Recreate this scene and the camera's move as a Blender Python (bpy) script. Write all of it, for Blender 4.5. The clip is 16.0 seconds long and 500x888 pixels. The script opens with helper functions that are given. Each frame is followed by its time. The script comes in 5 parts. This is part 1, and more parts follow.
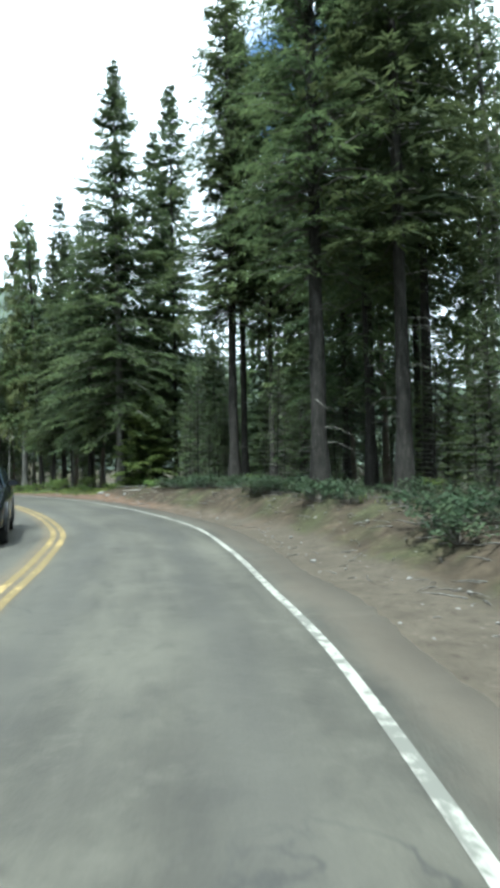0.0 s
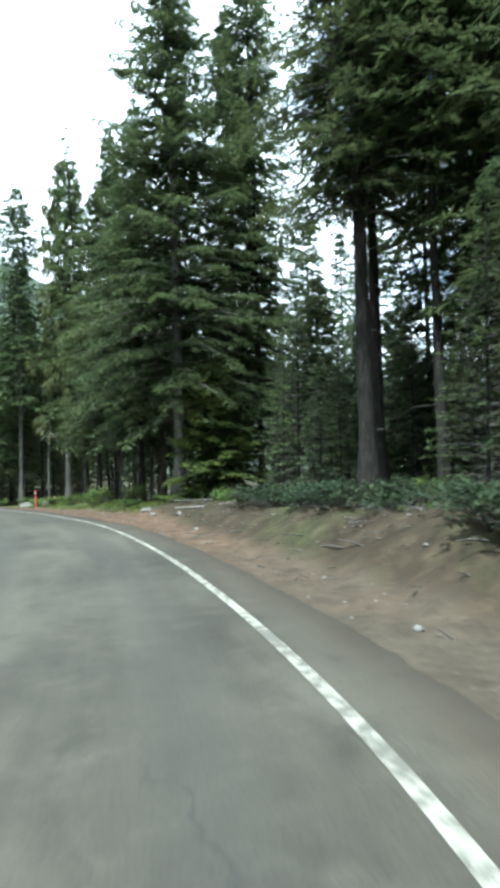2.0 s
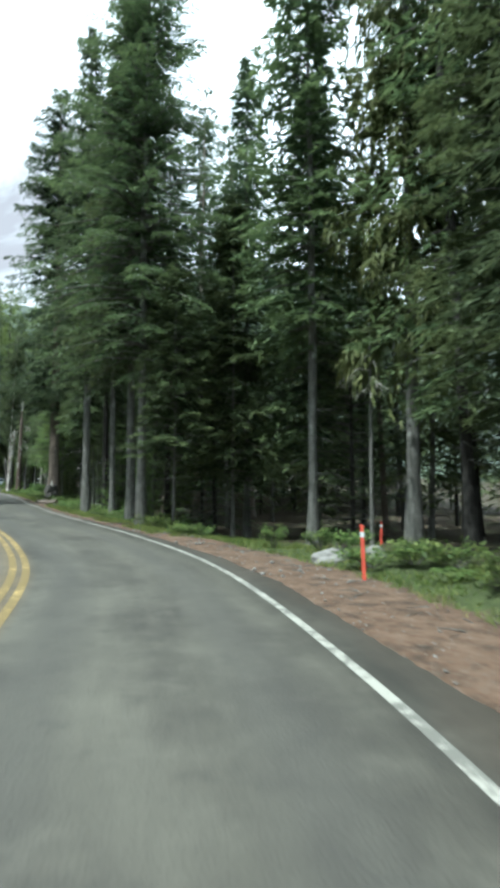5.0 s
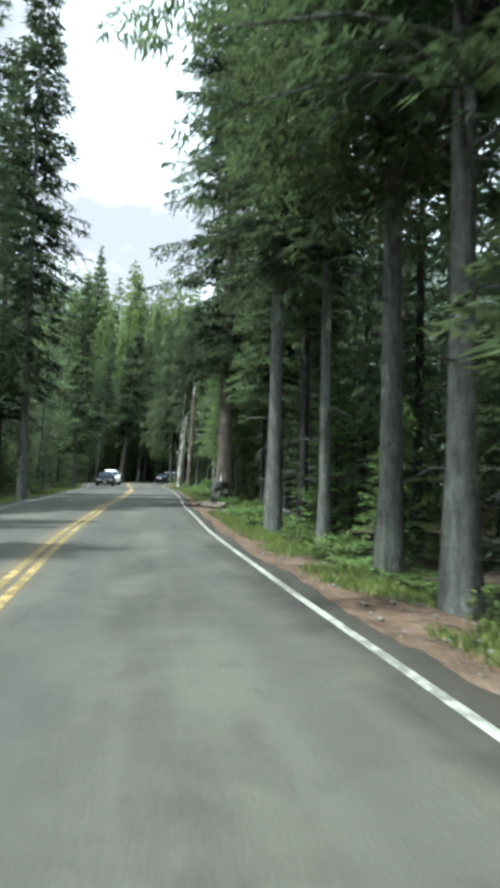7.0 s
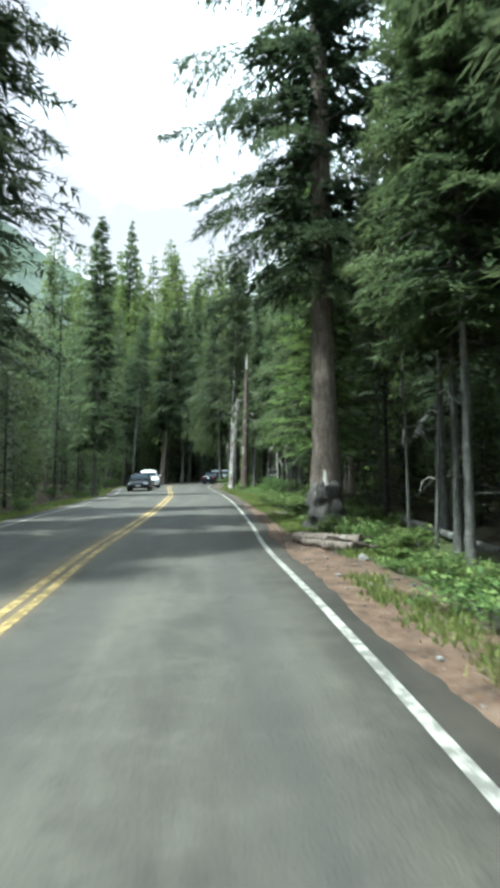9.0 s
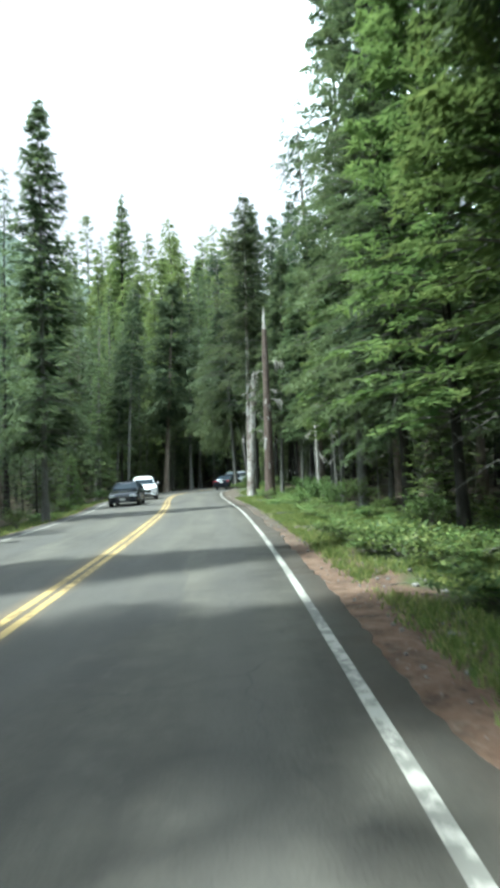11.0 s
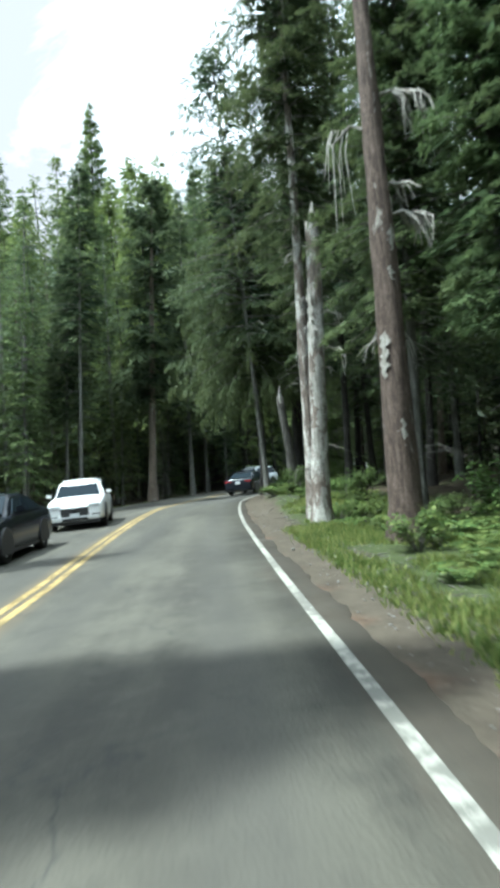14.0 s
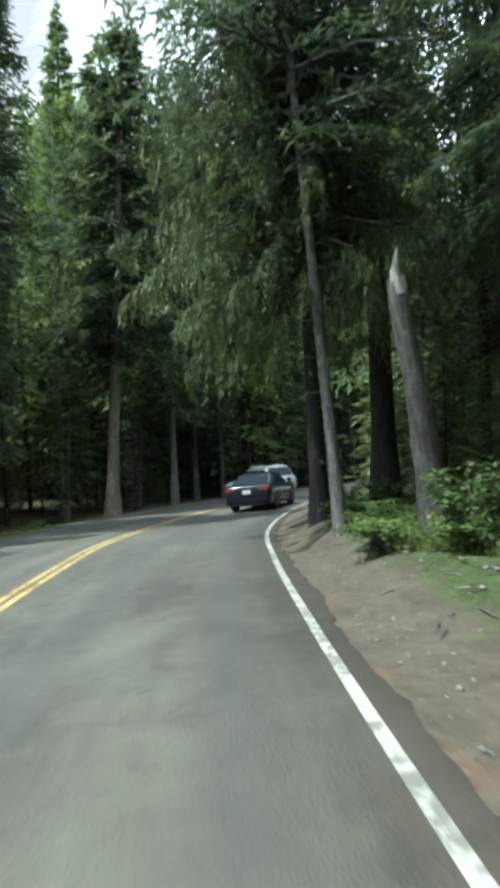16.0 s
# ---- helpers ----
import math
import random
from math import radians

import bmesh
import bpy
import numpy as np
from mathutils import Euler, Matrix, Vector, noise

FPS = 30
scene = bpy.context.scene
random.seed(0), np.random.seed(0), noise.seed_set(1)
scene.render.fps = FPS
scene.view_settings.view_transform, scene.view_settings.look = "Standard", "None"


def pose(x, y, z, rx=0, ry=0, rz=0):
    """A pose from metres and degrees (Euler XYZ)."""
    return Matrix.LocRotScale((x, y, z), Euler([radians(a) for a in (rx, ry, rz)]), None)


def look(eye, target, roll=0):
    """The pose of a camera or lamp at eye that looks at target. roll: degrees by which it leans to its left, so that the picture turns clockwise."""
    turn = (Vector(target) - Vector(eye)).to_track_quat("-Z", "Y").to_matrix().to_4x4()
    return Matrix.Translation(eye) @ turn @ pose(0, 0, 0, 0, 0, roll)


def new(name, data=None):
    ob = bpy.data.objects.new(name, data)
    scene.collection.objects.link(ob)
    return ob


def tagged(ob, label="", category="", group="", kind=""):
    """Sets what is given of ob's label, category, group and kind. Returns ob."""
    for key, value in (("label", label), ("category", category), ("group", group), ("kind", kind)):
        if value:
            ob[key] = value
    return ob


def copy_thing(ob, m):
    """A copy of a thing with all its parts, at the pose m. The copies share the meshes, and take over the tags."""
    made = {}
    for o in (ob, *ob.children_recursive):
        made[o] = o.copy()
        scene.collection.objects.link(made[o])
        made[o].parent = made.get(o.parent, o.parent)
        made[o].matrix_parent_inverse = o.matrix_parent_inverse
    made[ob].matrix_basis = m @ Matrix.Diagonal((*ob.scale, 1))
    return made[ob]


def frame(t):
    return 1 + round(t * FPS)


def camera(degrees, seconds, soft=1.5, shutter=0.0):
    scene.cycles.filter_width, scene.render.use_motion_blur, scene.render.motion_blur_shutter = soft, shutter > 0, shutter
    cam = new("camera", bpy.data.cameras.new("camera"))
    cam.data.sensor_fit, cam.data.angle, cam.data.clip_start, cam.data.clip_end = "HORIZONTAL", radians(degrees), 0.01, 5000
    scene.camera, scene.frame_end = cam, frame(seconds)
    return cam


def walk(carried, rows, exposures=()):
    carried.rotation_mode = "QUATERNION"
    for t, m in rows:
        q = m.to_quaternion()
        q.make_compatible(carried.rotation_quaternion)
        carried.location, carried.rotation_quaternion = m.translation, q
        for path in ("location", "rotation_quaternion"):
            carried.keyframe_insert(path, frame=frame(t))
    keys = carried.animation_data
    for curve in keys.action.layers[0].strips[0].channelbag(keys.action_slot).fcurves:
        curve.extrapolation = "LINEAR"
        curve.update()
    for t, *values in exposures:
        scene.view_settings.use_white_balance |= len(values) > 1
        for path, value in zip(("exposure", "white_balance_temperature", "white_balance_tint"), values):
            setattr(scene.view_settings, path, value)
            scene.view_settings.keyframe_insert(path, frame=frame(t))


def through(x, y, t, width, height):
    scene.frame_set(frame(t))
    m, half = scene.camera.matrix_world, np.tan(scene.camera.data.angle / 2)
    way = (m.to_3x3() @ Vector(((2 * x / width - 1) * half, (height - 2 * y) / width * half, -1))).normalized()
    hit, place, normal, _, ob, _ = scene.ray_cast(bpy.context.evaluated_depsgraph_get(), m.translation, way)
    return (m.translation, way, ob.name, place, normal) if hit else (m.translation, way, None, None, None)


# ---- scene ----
cam = camera(44.6, 16.0, soft=4.5, shutter=0.25)
PATH = [
    (0, (-0.466, 1.966, 1.523), (-0.477, 3.965, 1.59), -1.2),
    (0.5, (-0.702, 4.696, 1.441), (-0.744, 6.694, 1.509), -1.5),
    (1, (-1.011, 7.706, 1.445), (-1.101, 9.703, 1.517), -1.7),
    (1.5, (-1.404, 10.892, 1.352), (-1.573, 12.883, 1.44), -1.6),
    (2, (-2.148, 14.214, 1.298), (-2.426, 16.192, 1.397), -1.7),
    (2.5, (-3.393, 17.788, 1.265), (-3.77, 19.75, 1.371), -1.5),
    (3, (-4.851, 21.153, 1.346), (-5.37, 23.081, 1.451), -1.1),
    (3.5, (-6.561, 24.506, 1.421), (-7.236, 26.385, 1.522), -0.9),
    (4, (-8.471, 27.573, 1.53), (-9.292, 29.394, 1.628), -0.8),
    (4.5, (-10.555, 30.622, 1.477), (-11.524, 32.368, 1.583), -0.4),
    (5, (-12.966, 33.488, 1.521), (-14.072, 35.15, 1.637), -0.0),
    (5.2, (-14.04, 34.592, 1.563), (-15.194, 36.222, 1.679), 0.2),
    (7.3, (-26.38, 44.473, 1.318), (-27.944, 45.716, 1.421), 1.2),
    (7.5, (-27.583, 45.226, 1.324), (-29.165, 46.446, 1.424), 1.0),
    (8, (-30.524, 47.059, 1.342), (-32.134, 48.242, 1.44), 0.5),
    (8.5, (-33.689, 48.934, 1.367), (-35.306, 50.107, 1.461), 0.1),
    (9, (-36.824, 50.818, 1.43), (-38.444, 51.989, 1.522), -0.8),
    (11.5, (-51.596, 60.521, 1.454), (-53.242, 61.654, 1.543), -4.3),
    (12, (-55.041, 62.672, 1.455), (-56.683, 63.812, 1.533), -4.7),
    (12.5, (-58.707, 64.91, 1.381), (-60.359, 66.036, 1.453), -4.6),
    (13, (-62.198, 67.005, 1.349), (-63.858, 68.118, 1.419), -4.5),
    (13.5, (-65.691, 69.175, 1.29), (-67.362, 70.27, 1.373), -5.3),
    (14, (-69.251, 71.132, 1.357), (-70.922, 72.227, 1.449), -6.0),
    (14.5, (-72.772, 73.119, 1.363), (-74.445, 74.212, 1.458), -6.5),
    (15, (-76.238, 75.016, 1.347), (-77.906, 76.115, 1.453), -5.3),
    (15.5, (-79.431, 76.735, 1.509), (-81.093, 77.843, 1.605), -4.6),
    (16, (-82.581, 78.493, 1.53), (-84.233, 79.617, 1.62), -4.8),
]
walk(cam, [(t, look(eye, target, roll)) for t, eye, target, roll in PATH],
     exposures=[(0.0, 1.2, 5380, -5), (1.0, 1.36, 5380, -5), (1.5, 1.3, 5380, -5), (3.5, 0.95, 5380, -5), (5.0, 1.02, 5380, -5), (7.4, 1.35, 5380, -5), (8.3, 1.4, 5380, -5), (9.0, 1.5, 5380, -5), (11.5, 1.72, 5380, -5), (12.5, 1.36, 5380, -5),
                (13.5, 1.42, 5380, -5), (15.0, 1.35, 5380, -5), (16.0, 1.3, 5400, -5)])

# ---- light: high sun from the south (behind the first stretch), broken cloud ----
SUN_TO = Vector((-0.38, -1.0, 2.3)).normalized()      # towards the sun
sun = new("sun", bpy.data.lights.new("sun", "SUN"))
sun.data.energy, sun.data.angle, sun.data.color = 4.4, radians(1.6), (1.0, 0.94, 0.84)
sun.matrix_world = look((0, 0, 60), Vector((0, 0, 60)) - SUN_TO)

world = bpy.data.worlds.new("sky")
scene.world = world
world.use_nodes = True
wn, wl = world.node_tree.nodes, world.node_tree.links
wn.clear()
sky = wn.new("ShaderNodeTexSky")
sky.sky_type, sky.sun_disc = "NISHITA", False
sky.sun_elevation = math.asin(SUN_TO.z)
sky.sun_rotation = math.atan2(SUN_TO.x, SUN_TO.y)
w_co = wn.new("ShaderNodeTexCoord")
w_map = wn.new("ShaderNodeMapping")
w_map.inputs["Scale"].default_value = (1.0, 1.0, 1.9)
w_noise = wn.new("ShaderNodeTexNoise")
w_noise.inputs["Scale"].default_value, w_noise.inputs["Detail"].default_value = 2.3, 9
w_noise.inputs["Roughness"].default_value, w_noise.inputs["Distortion"].default_value = 0.58, 0.35
w_cover = wn.new("ShaderNodeMapRange")
w_cover.inputs["From Min"].default_value, w_cover.inputs["From Max"].default_value = 0.25, 0.34
w_tone = wn.new("ShaderNodeTexNoise")
w_tone.inputs["Scale"].default_value, w_tone.inputs["Detail"].default_value = 2.6, 12
w_tone.inputs["Roughness"].default_value, w_tone.inputs["Distortion"].default_value = 0.66, 0.7
w_ramp = wn.new("ShaderNodeValToRGB")
w_ramp.color_ramp.elements[0].position, w_ramp.color_ramp.elements[0].color = 0.49, (3.4, 3.1, 3.2, 1)
w_ramp.color_ramp.elements[1].position, w_ramp.color_ramp.elements[1].color = 0.86, (12.5, 12.5, 12.5, 1)
w_mix = wn.new("ShaderNodeMix")
w_mix.data_type = "RGBA"
w_bg = wn.new("ShaderNodeBackground")
w_bg.inputs["Strength"].default_value = 0.115
w_out = wn.new("ShaderNodeOutputWorld")
wl.new(w_co.outputs["Generated"], w_map.inputs["Vector"])
wl.new(w_map.outputs["Vector"], w_noise.inputs["Vector"])
wl.new(w_map.outputs["Vector"], w_tone.inputs["Vector"])
w_to = wn.new("ShaderNodeVectorMath")                # the cloud breaks open towards the north-east
w_to.operation = "DOT_PRODUCT"
w_to.inputs[1].default_value = Vector((0.17, 0.87, 0.44)).normalized()
w_gap = wn.new("ShaderNodeMapRange")
for key, value in (("From Min", 0.93), ("From Max", 0.99), ("To Min", 0.0), ("To Max", 0.22)):
    w_gap.inputs[key].default_value = value
w_open = wn.new("ShaderNodeMath")
w_open.operation = "SUBTRACT"
wl.new(w_co.outputs["Generated"], w_to.inputs[0])
wl.new(w_to.outputs["Value"], w_gap.inputs["Value"])
wl.new(w_noise.outputs["Fac"], w_open.inputs[0])
wl.new(w_gap.outputs["Result"], w_open.inputs[1])
wl.new(w_open.outputs["Value"], w_cover.inputs["Value"])
w_dir = wn.new("ShaderNodeSeparateXYZ")
w_west = wn.new("ShaderNodeMapRange")              # heavier grey cloud towards the west
for key, value in (("From Min", -0.80), ("From Max", -0.45), ("To Min", 0.0), ("To Max", 0.40)):
    w_west.inputs[key].default_value = value
w_sum = wn.new("ShaderNodeMath")
wl.new(w_co.outputs["Generated"], w_dir.inputs["Vector"])
wl.new(w_dir.outputs["X"], w_west.inputs["Value"])
wl.new(w_tone.outputs["Fac"], w_sum.inputs[0])
wl.new(w_west.outputs["Result"], w_sum.inputs[1])
wl.new(w_sum.outputs["Value"], w_ramp.inputs["Fac"])
wl.new(w_cover.outputs["Result"], w_mix.inputs["Factor"])
wl.new(sky.outputs["Color"], w_mix.inputs["A"])
wl.new(w_ramp.outputs["Color"], w_mix.inputs["B"])
wl.new(w_mix.outputs["Result"], w_bg.inputs["Color"])
wl.new(w_bg.outputs["Background"], w_out.inputs["Surface"])


# ---- materials ----
class Nodes:
    """A small builder for one node material."""

    def __init__(self, name):
        self.mat = bpy.data.materials.new(name)
        self.mat.use_nodes = True
        self.tree = self.mat.node_tree
        self.tree.nodes.clear()
        self.out = self.add("ShaderNodeOutputMaterial")
        self.bsdf = self.add("ShaderNodeBsdfPrincipled")
        self.link(self.bsdf.outputs["BSDF"], self.out.inputs["Surface"])

    def add(self, kind, **values):
        node = self.tree.nodes.new(kind)
        for key, value in values.items():
            node.inputs[key].default_value = value
        return node

    def link(self, a, b):
        self.tree.links.new(a, b)

    def noise(self, vector, scale, detail=4, rough=0.6):
        node = self.add("ShaderNodeTexNoise", Scale=scale, Detail=detail, Roughness=rough)
        if vector is not None:
            self.link(vector, node.inputs["Vector"])
        return node.outputs["Fac"]

    def ramp(self, fac, *stops):
        node = self.add("ShaderNodeValToRGB")
        els = node.color_ramp.elements
        while len(els) < len(stops):
            els.new(0.5)
        for el, (pos, col) in zip(els, stops):
            el.position, el.color = pos, (*col, 1) if len(col) == 3 else col
        self.link(fac, node.inputs["Fac"])
        return node.outputs["Color"]

    def grey(self, fac, lo, hi, a=0.0, b=1.0):
        node = self.add("ShaderNodeMapRange")
        for key, value in (("From Min", lo), ("From Max", hi), ("To Min", a), ("To Max", b)):
            node.inputs[key].default_value = value
        self.link(fac, node.inputs["Value"])
        return node.outputs["Result"]

    def mix(self, fac, a, b, how="MIX"):
        node = self.add("ShaderNodeMix")
        node.data_type, node.blend_type = "RGBA", how
        for socket, value in (("Factor", fac), ("A", a), ("B", b)):
            if isinstance(value, bpy.types.NodeSocket):
                self.link(value, node.inputs[socket])
            else:
                node.inputs[socket].default_value = (*value, 1) if isinstance(value, tuple) else value
        return node.outputs["Result"]

    def maths(self, how, a, b):
        node = self.add("ShaderNodeMath")
        node.operation = how
        for n, value in enumerate((a, b)):
            if isinstance(value, bpy.types.NodeSocket):
                self.link(value, node.inputs[n])
            else:
                node.inputs[n].default_value = value
        return node.outputs["Value"]

    def coords(self, scale=(1, 1, 1), source="Object"):
        co, mp = self.add("ShaderNodeTexCoord"), self.add("ShaderNodeMapping")
        mp.inputs["Scale"].default_value = scale
        self.link(co.outputs[source], mp.inputs["Vector"])
        return mp.outputs["Vector"]

    def value(self, name):
        node = self.add("ShaderNodeAttribute")
        node.attribute_name = name
        return node.outputs["Fac"]

    def finish(self, colour, rough=0.8, bump=None, strength=0.4, distance=0.02, specular=0.4):
        if isinstance(colour, tuple):
            self.bsdf.inputs["Base Color"].default_value = (*colour, 1)
        else:
            self.link(colour, self.bsdf.inputs["Base Color"])
        if isinstance(rough, (int, float)):
            self.bsdf.inputs["Roughness"].default_value = rough
        else:
            self.link(rough, self.bsdf.inputs["Roughness"])
        self.bsdf.inputs["Specular IOR Level"].default_value = specular
        if bump is not None:
            node = self.add("ShaderNodeBump", Strength=strength, Distance=distance)
            self.link(bump, node.inputs["Height"])
            self.link(node.outputs["Normal"], self.bsdf.inputs["Normal"])
        return self.mat


def foliage(name, dark, mid, light, through=0.25, rough=0.55, vivid=0.9, tips=True):
    n = Nodes(name)
    geo, info = n.add("ShaderNodeNewGeometry"), n.add("ShaderNodeObjectInfo")
    pick = geo.outputs["Random Per Island"]
    if tips:                                            # young growth at bough ends is lighter, inner sprays darkened as crown shade
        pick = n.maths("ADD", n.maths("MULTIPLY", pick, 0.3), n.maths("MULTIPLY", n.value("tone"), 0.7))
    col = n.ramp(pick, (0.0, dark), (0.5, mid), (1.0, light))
    broad = n.noise(n.coords(source="Object"), 0.55, 3)
    col = n.mix(n.grey(broad, 0.4, 0.75, 0.0, 0.35), col, light)
    hsv = n.add("ShaderNodeHueSaturation")
    hsv.inputs["Saturation"].default_value = vivid
    n.link(n.grey(info.outputs["Random"], 0, 1, 0.470, 0.500), hsv.inputs["Hue"])
    n.link(n.grey(info.outputs["Random"], 0, 1, 0.8, 1.2), hsv.inputs["Value"])
    n.link(col, hsv.inputs["Color"])
    mat = n.finish(hsv.outputs["Color"], rough, specular=0.12)
    soft, both = n.add("ShaderNodeBsdfTranslucent"), n.add("ShaderNodeMixShader", Fac=through)
    thin = n.add("ShaderNodeHueSaturation", Value=1.45)          # leaves pass a brighter, yellower light
    n.link(hsv.outputs["Color"], thin.inputs["Color"])
    n.link(thin.outputs["Color"], soft.inputs["Color"])
    n.link(n.bsdf.outputs["BSDF"], both.inputs[1])
    n.link(soft.outputs["BSDF"], both.inputs[2])
    n.link(both.outputs["Shader"], n.out.inputs["Surface"])
    return mat


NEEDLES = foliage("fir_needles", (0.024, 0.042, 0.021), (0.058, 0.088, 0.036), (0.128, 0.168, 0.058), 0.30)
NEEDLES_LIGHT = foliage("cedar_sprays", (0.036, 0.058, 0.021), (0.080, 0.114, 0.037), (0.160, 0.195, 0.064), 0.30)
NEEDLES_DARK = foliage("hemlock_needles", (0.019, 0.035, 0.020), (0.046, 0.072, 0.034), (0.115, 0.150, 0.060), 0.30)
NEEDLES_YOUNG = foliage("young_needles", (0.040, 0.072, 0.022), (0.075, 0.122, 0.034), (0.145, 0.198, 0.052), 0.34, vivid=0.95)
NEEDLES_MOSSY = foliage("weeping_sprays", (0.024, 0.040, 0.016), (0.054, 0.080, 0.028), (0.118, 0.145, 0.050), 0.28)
# lit copy of the needles: sun on the far wood put into the colour
NEEDLES_SUNNY = foliage("sunlit_needles", (0.040, 0.066, 0.023), (0.090, 0.128, 0.038), (0.175, 0.215, 0.066), 0.36, vivid=0.95)
LEAVES = foliage("shrub_leaves", (0.030, 0.062, 0.018), (0.064, 0.112, 0.030), (0.150, 0.205, 0.055), 0.32, vivid=0.95, tips=False)
GRASS = foliage("grass_blades", (0.048, 0.082, 0.022), (0.094, 0.142, 0.036), (0.22, 0.24, 0.085), 0.36, vivid=1.0, tips=False)


def bark(name, dark, mid, pale, patch=0.0, patch_col=(0.5, 0.49, 0.45)):
    n = Nodes(name)
    v = n.coords((7, 7, 1.3))
    fissures = n.noise(v, 2.2, 7, 0.65)
    col = n.ramp(fissures, (0.3, dark), (0.5, mid), (0.72, pale))
    blotch = n.noise(n.coords((2.2, 2.2, 0.9)), 1.7, 5, 0.6)
    col = n.mix(n.grey(blotch, 0.66 - patch, 0.70 - patch * 0.6, 0.0, 0.9), col, patch_col)
    flakes = n.noise(n.coords((24, 24, 7)), 2.2, 4, 0.7)
    col = n.mix(n.grey(flakes, 0.42, 0.62, 0.5, 0.0), col, dark)
    rings = n.noise(n.coords((2, 2, 9)), 2.0, 4)
    return n.finish(n.mix(n.grey(rings, 0.3, 0.75, 0.0, 0.35), col, dark), 0.9,
                    n.maths("ADD", n.maths("ADD", fissures, n.maths("MULTIPLY", flakes, 0.5)), n.maths("MULTIPLY", blotch, 0.6)), 1.0, 0.04, 0.2)


BARK_GREY = bark("grey_lichen_bark", (0.06, 0.058, 0.052), (0.15, 0.145, 0.13), (0.27, 0.265, 0.24), 0.07, (0.38, 0.38, 0.35))
BARK_BROWN = bark("brown_hemlock_bark", (0.070, 0.056, 0.045), (0.20, 0.162, 0.132), (0.31, 0.262, 0.215), 0.03, (0.33, 0.32, 0.29))
# dark bark, darkened further so that trunks in the sun look shaded
BARK_DARK = bark("near_black_bark", (0.014, 0.013, 0.012), (0.036, 0.033, 0.029), (0.082, 0.075, 0.067), 0.0, (0.15, 0.15, 0.14))
BARK_RED = bark("reddish_peeling_bark", (0.034, 0.026, 0.022), (0.118, 0.086, 0.070), (0.215, 0.168, 0.140), 0.04, (0.50, 0.47, 0.42))
BARK_PALE = bark("bleached_bare_wood", (0.15, 0.135, 0.115), (0.42, 0.40, 0.365), (0.62, 0.60, 0.56), 0.05, (0.20, 0.165, 0.135))
# ash grey, with the shade round the broken snag put into the colour
BARK_ASH = bark("ash_grey_bark", (0.030, 0.028, 0.025), (0.088, 0.082, 0.072), (0.165, 0.155, 0.138), 0.02, (0.24, 0.23, 0.21))
TWIGS = bark("dead_twig_wood", (0.06, 0.055, 0.05), (0.14, 0.13, 0.115), (0.27, 0.26, 0.235))
BARK_PEEL = bark("peeling_grey_brown_bark", (0.07, 0.06, 0.05), (0.20, 0.160, 0.136), (0.34, 0.285, 0.25), 0.20, (0.70, 0.68, 0.63))


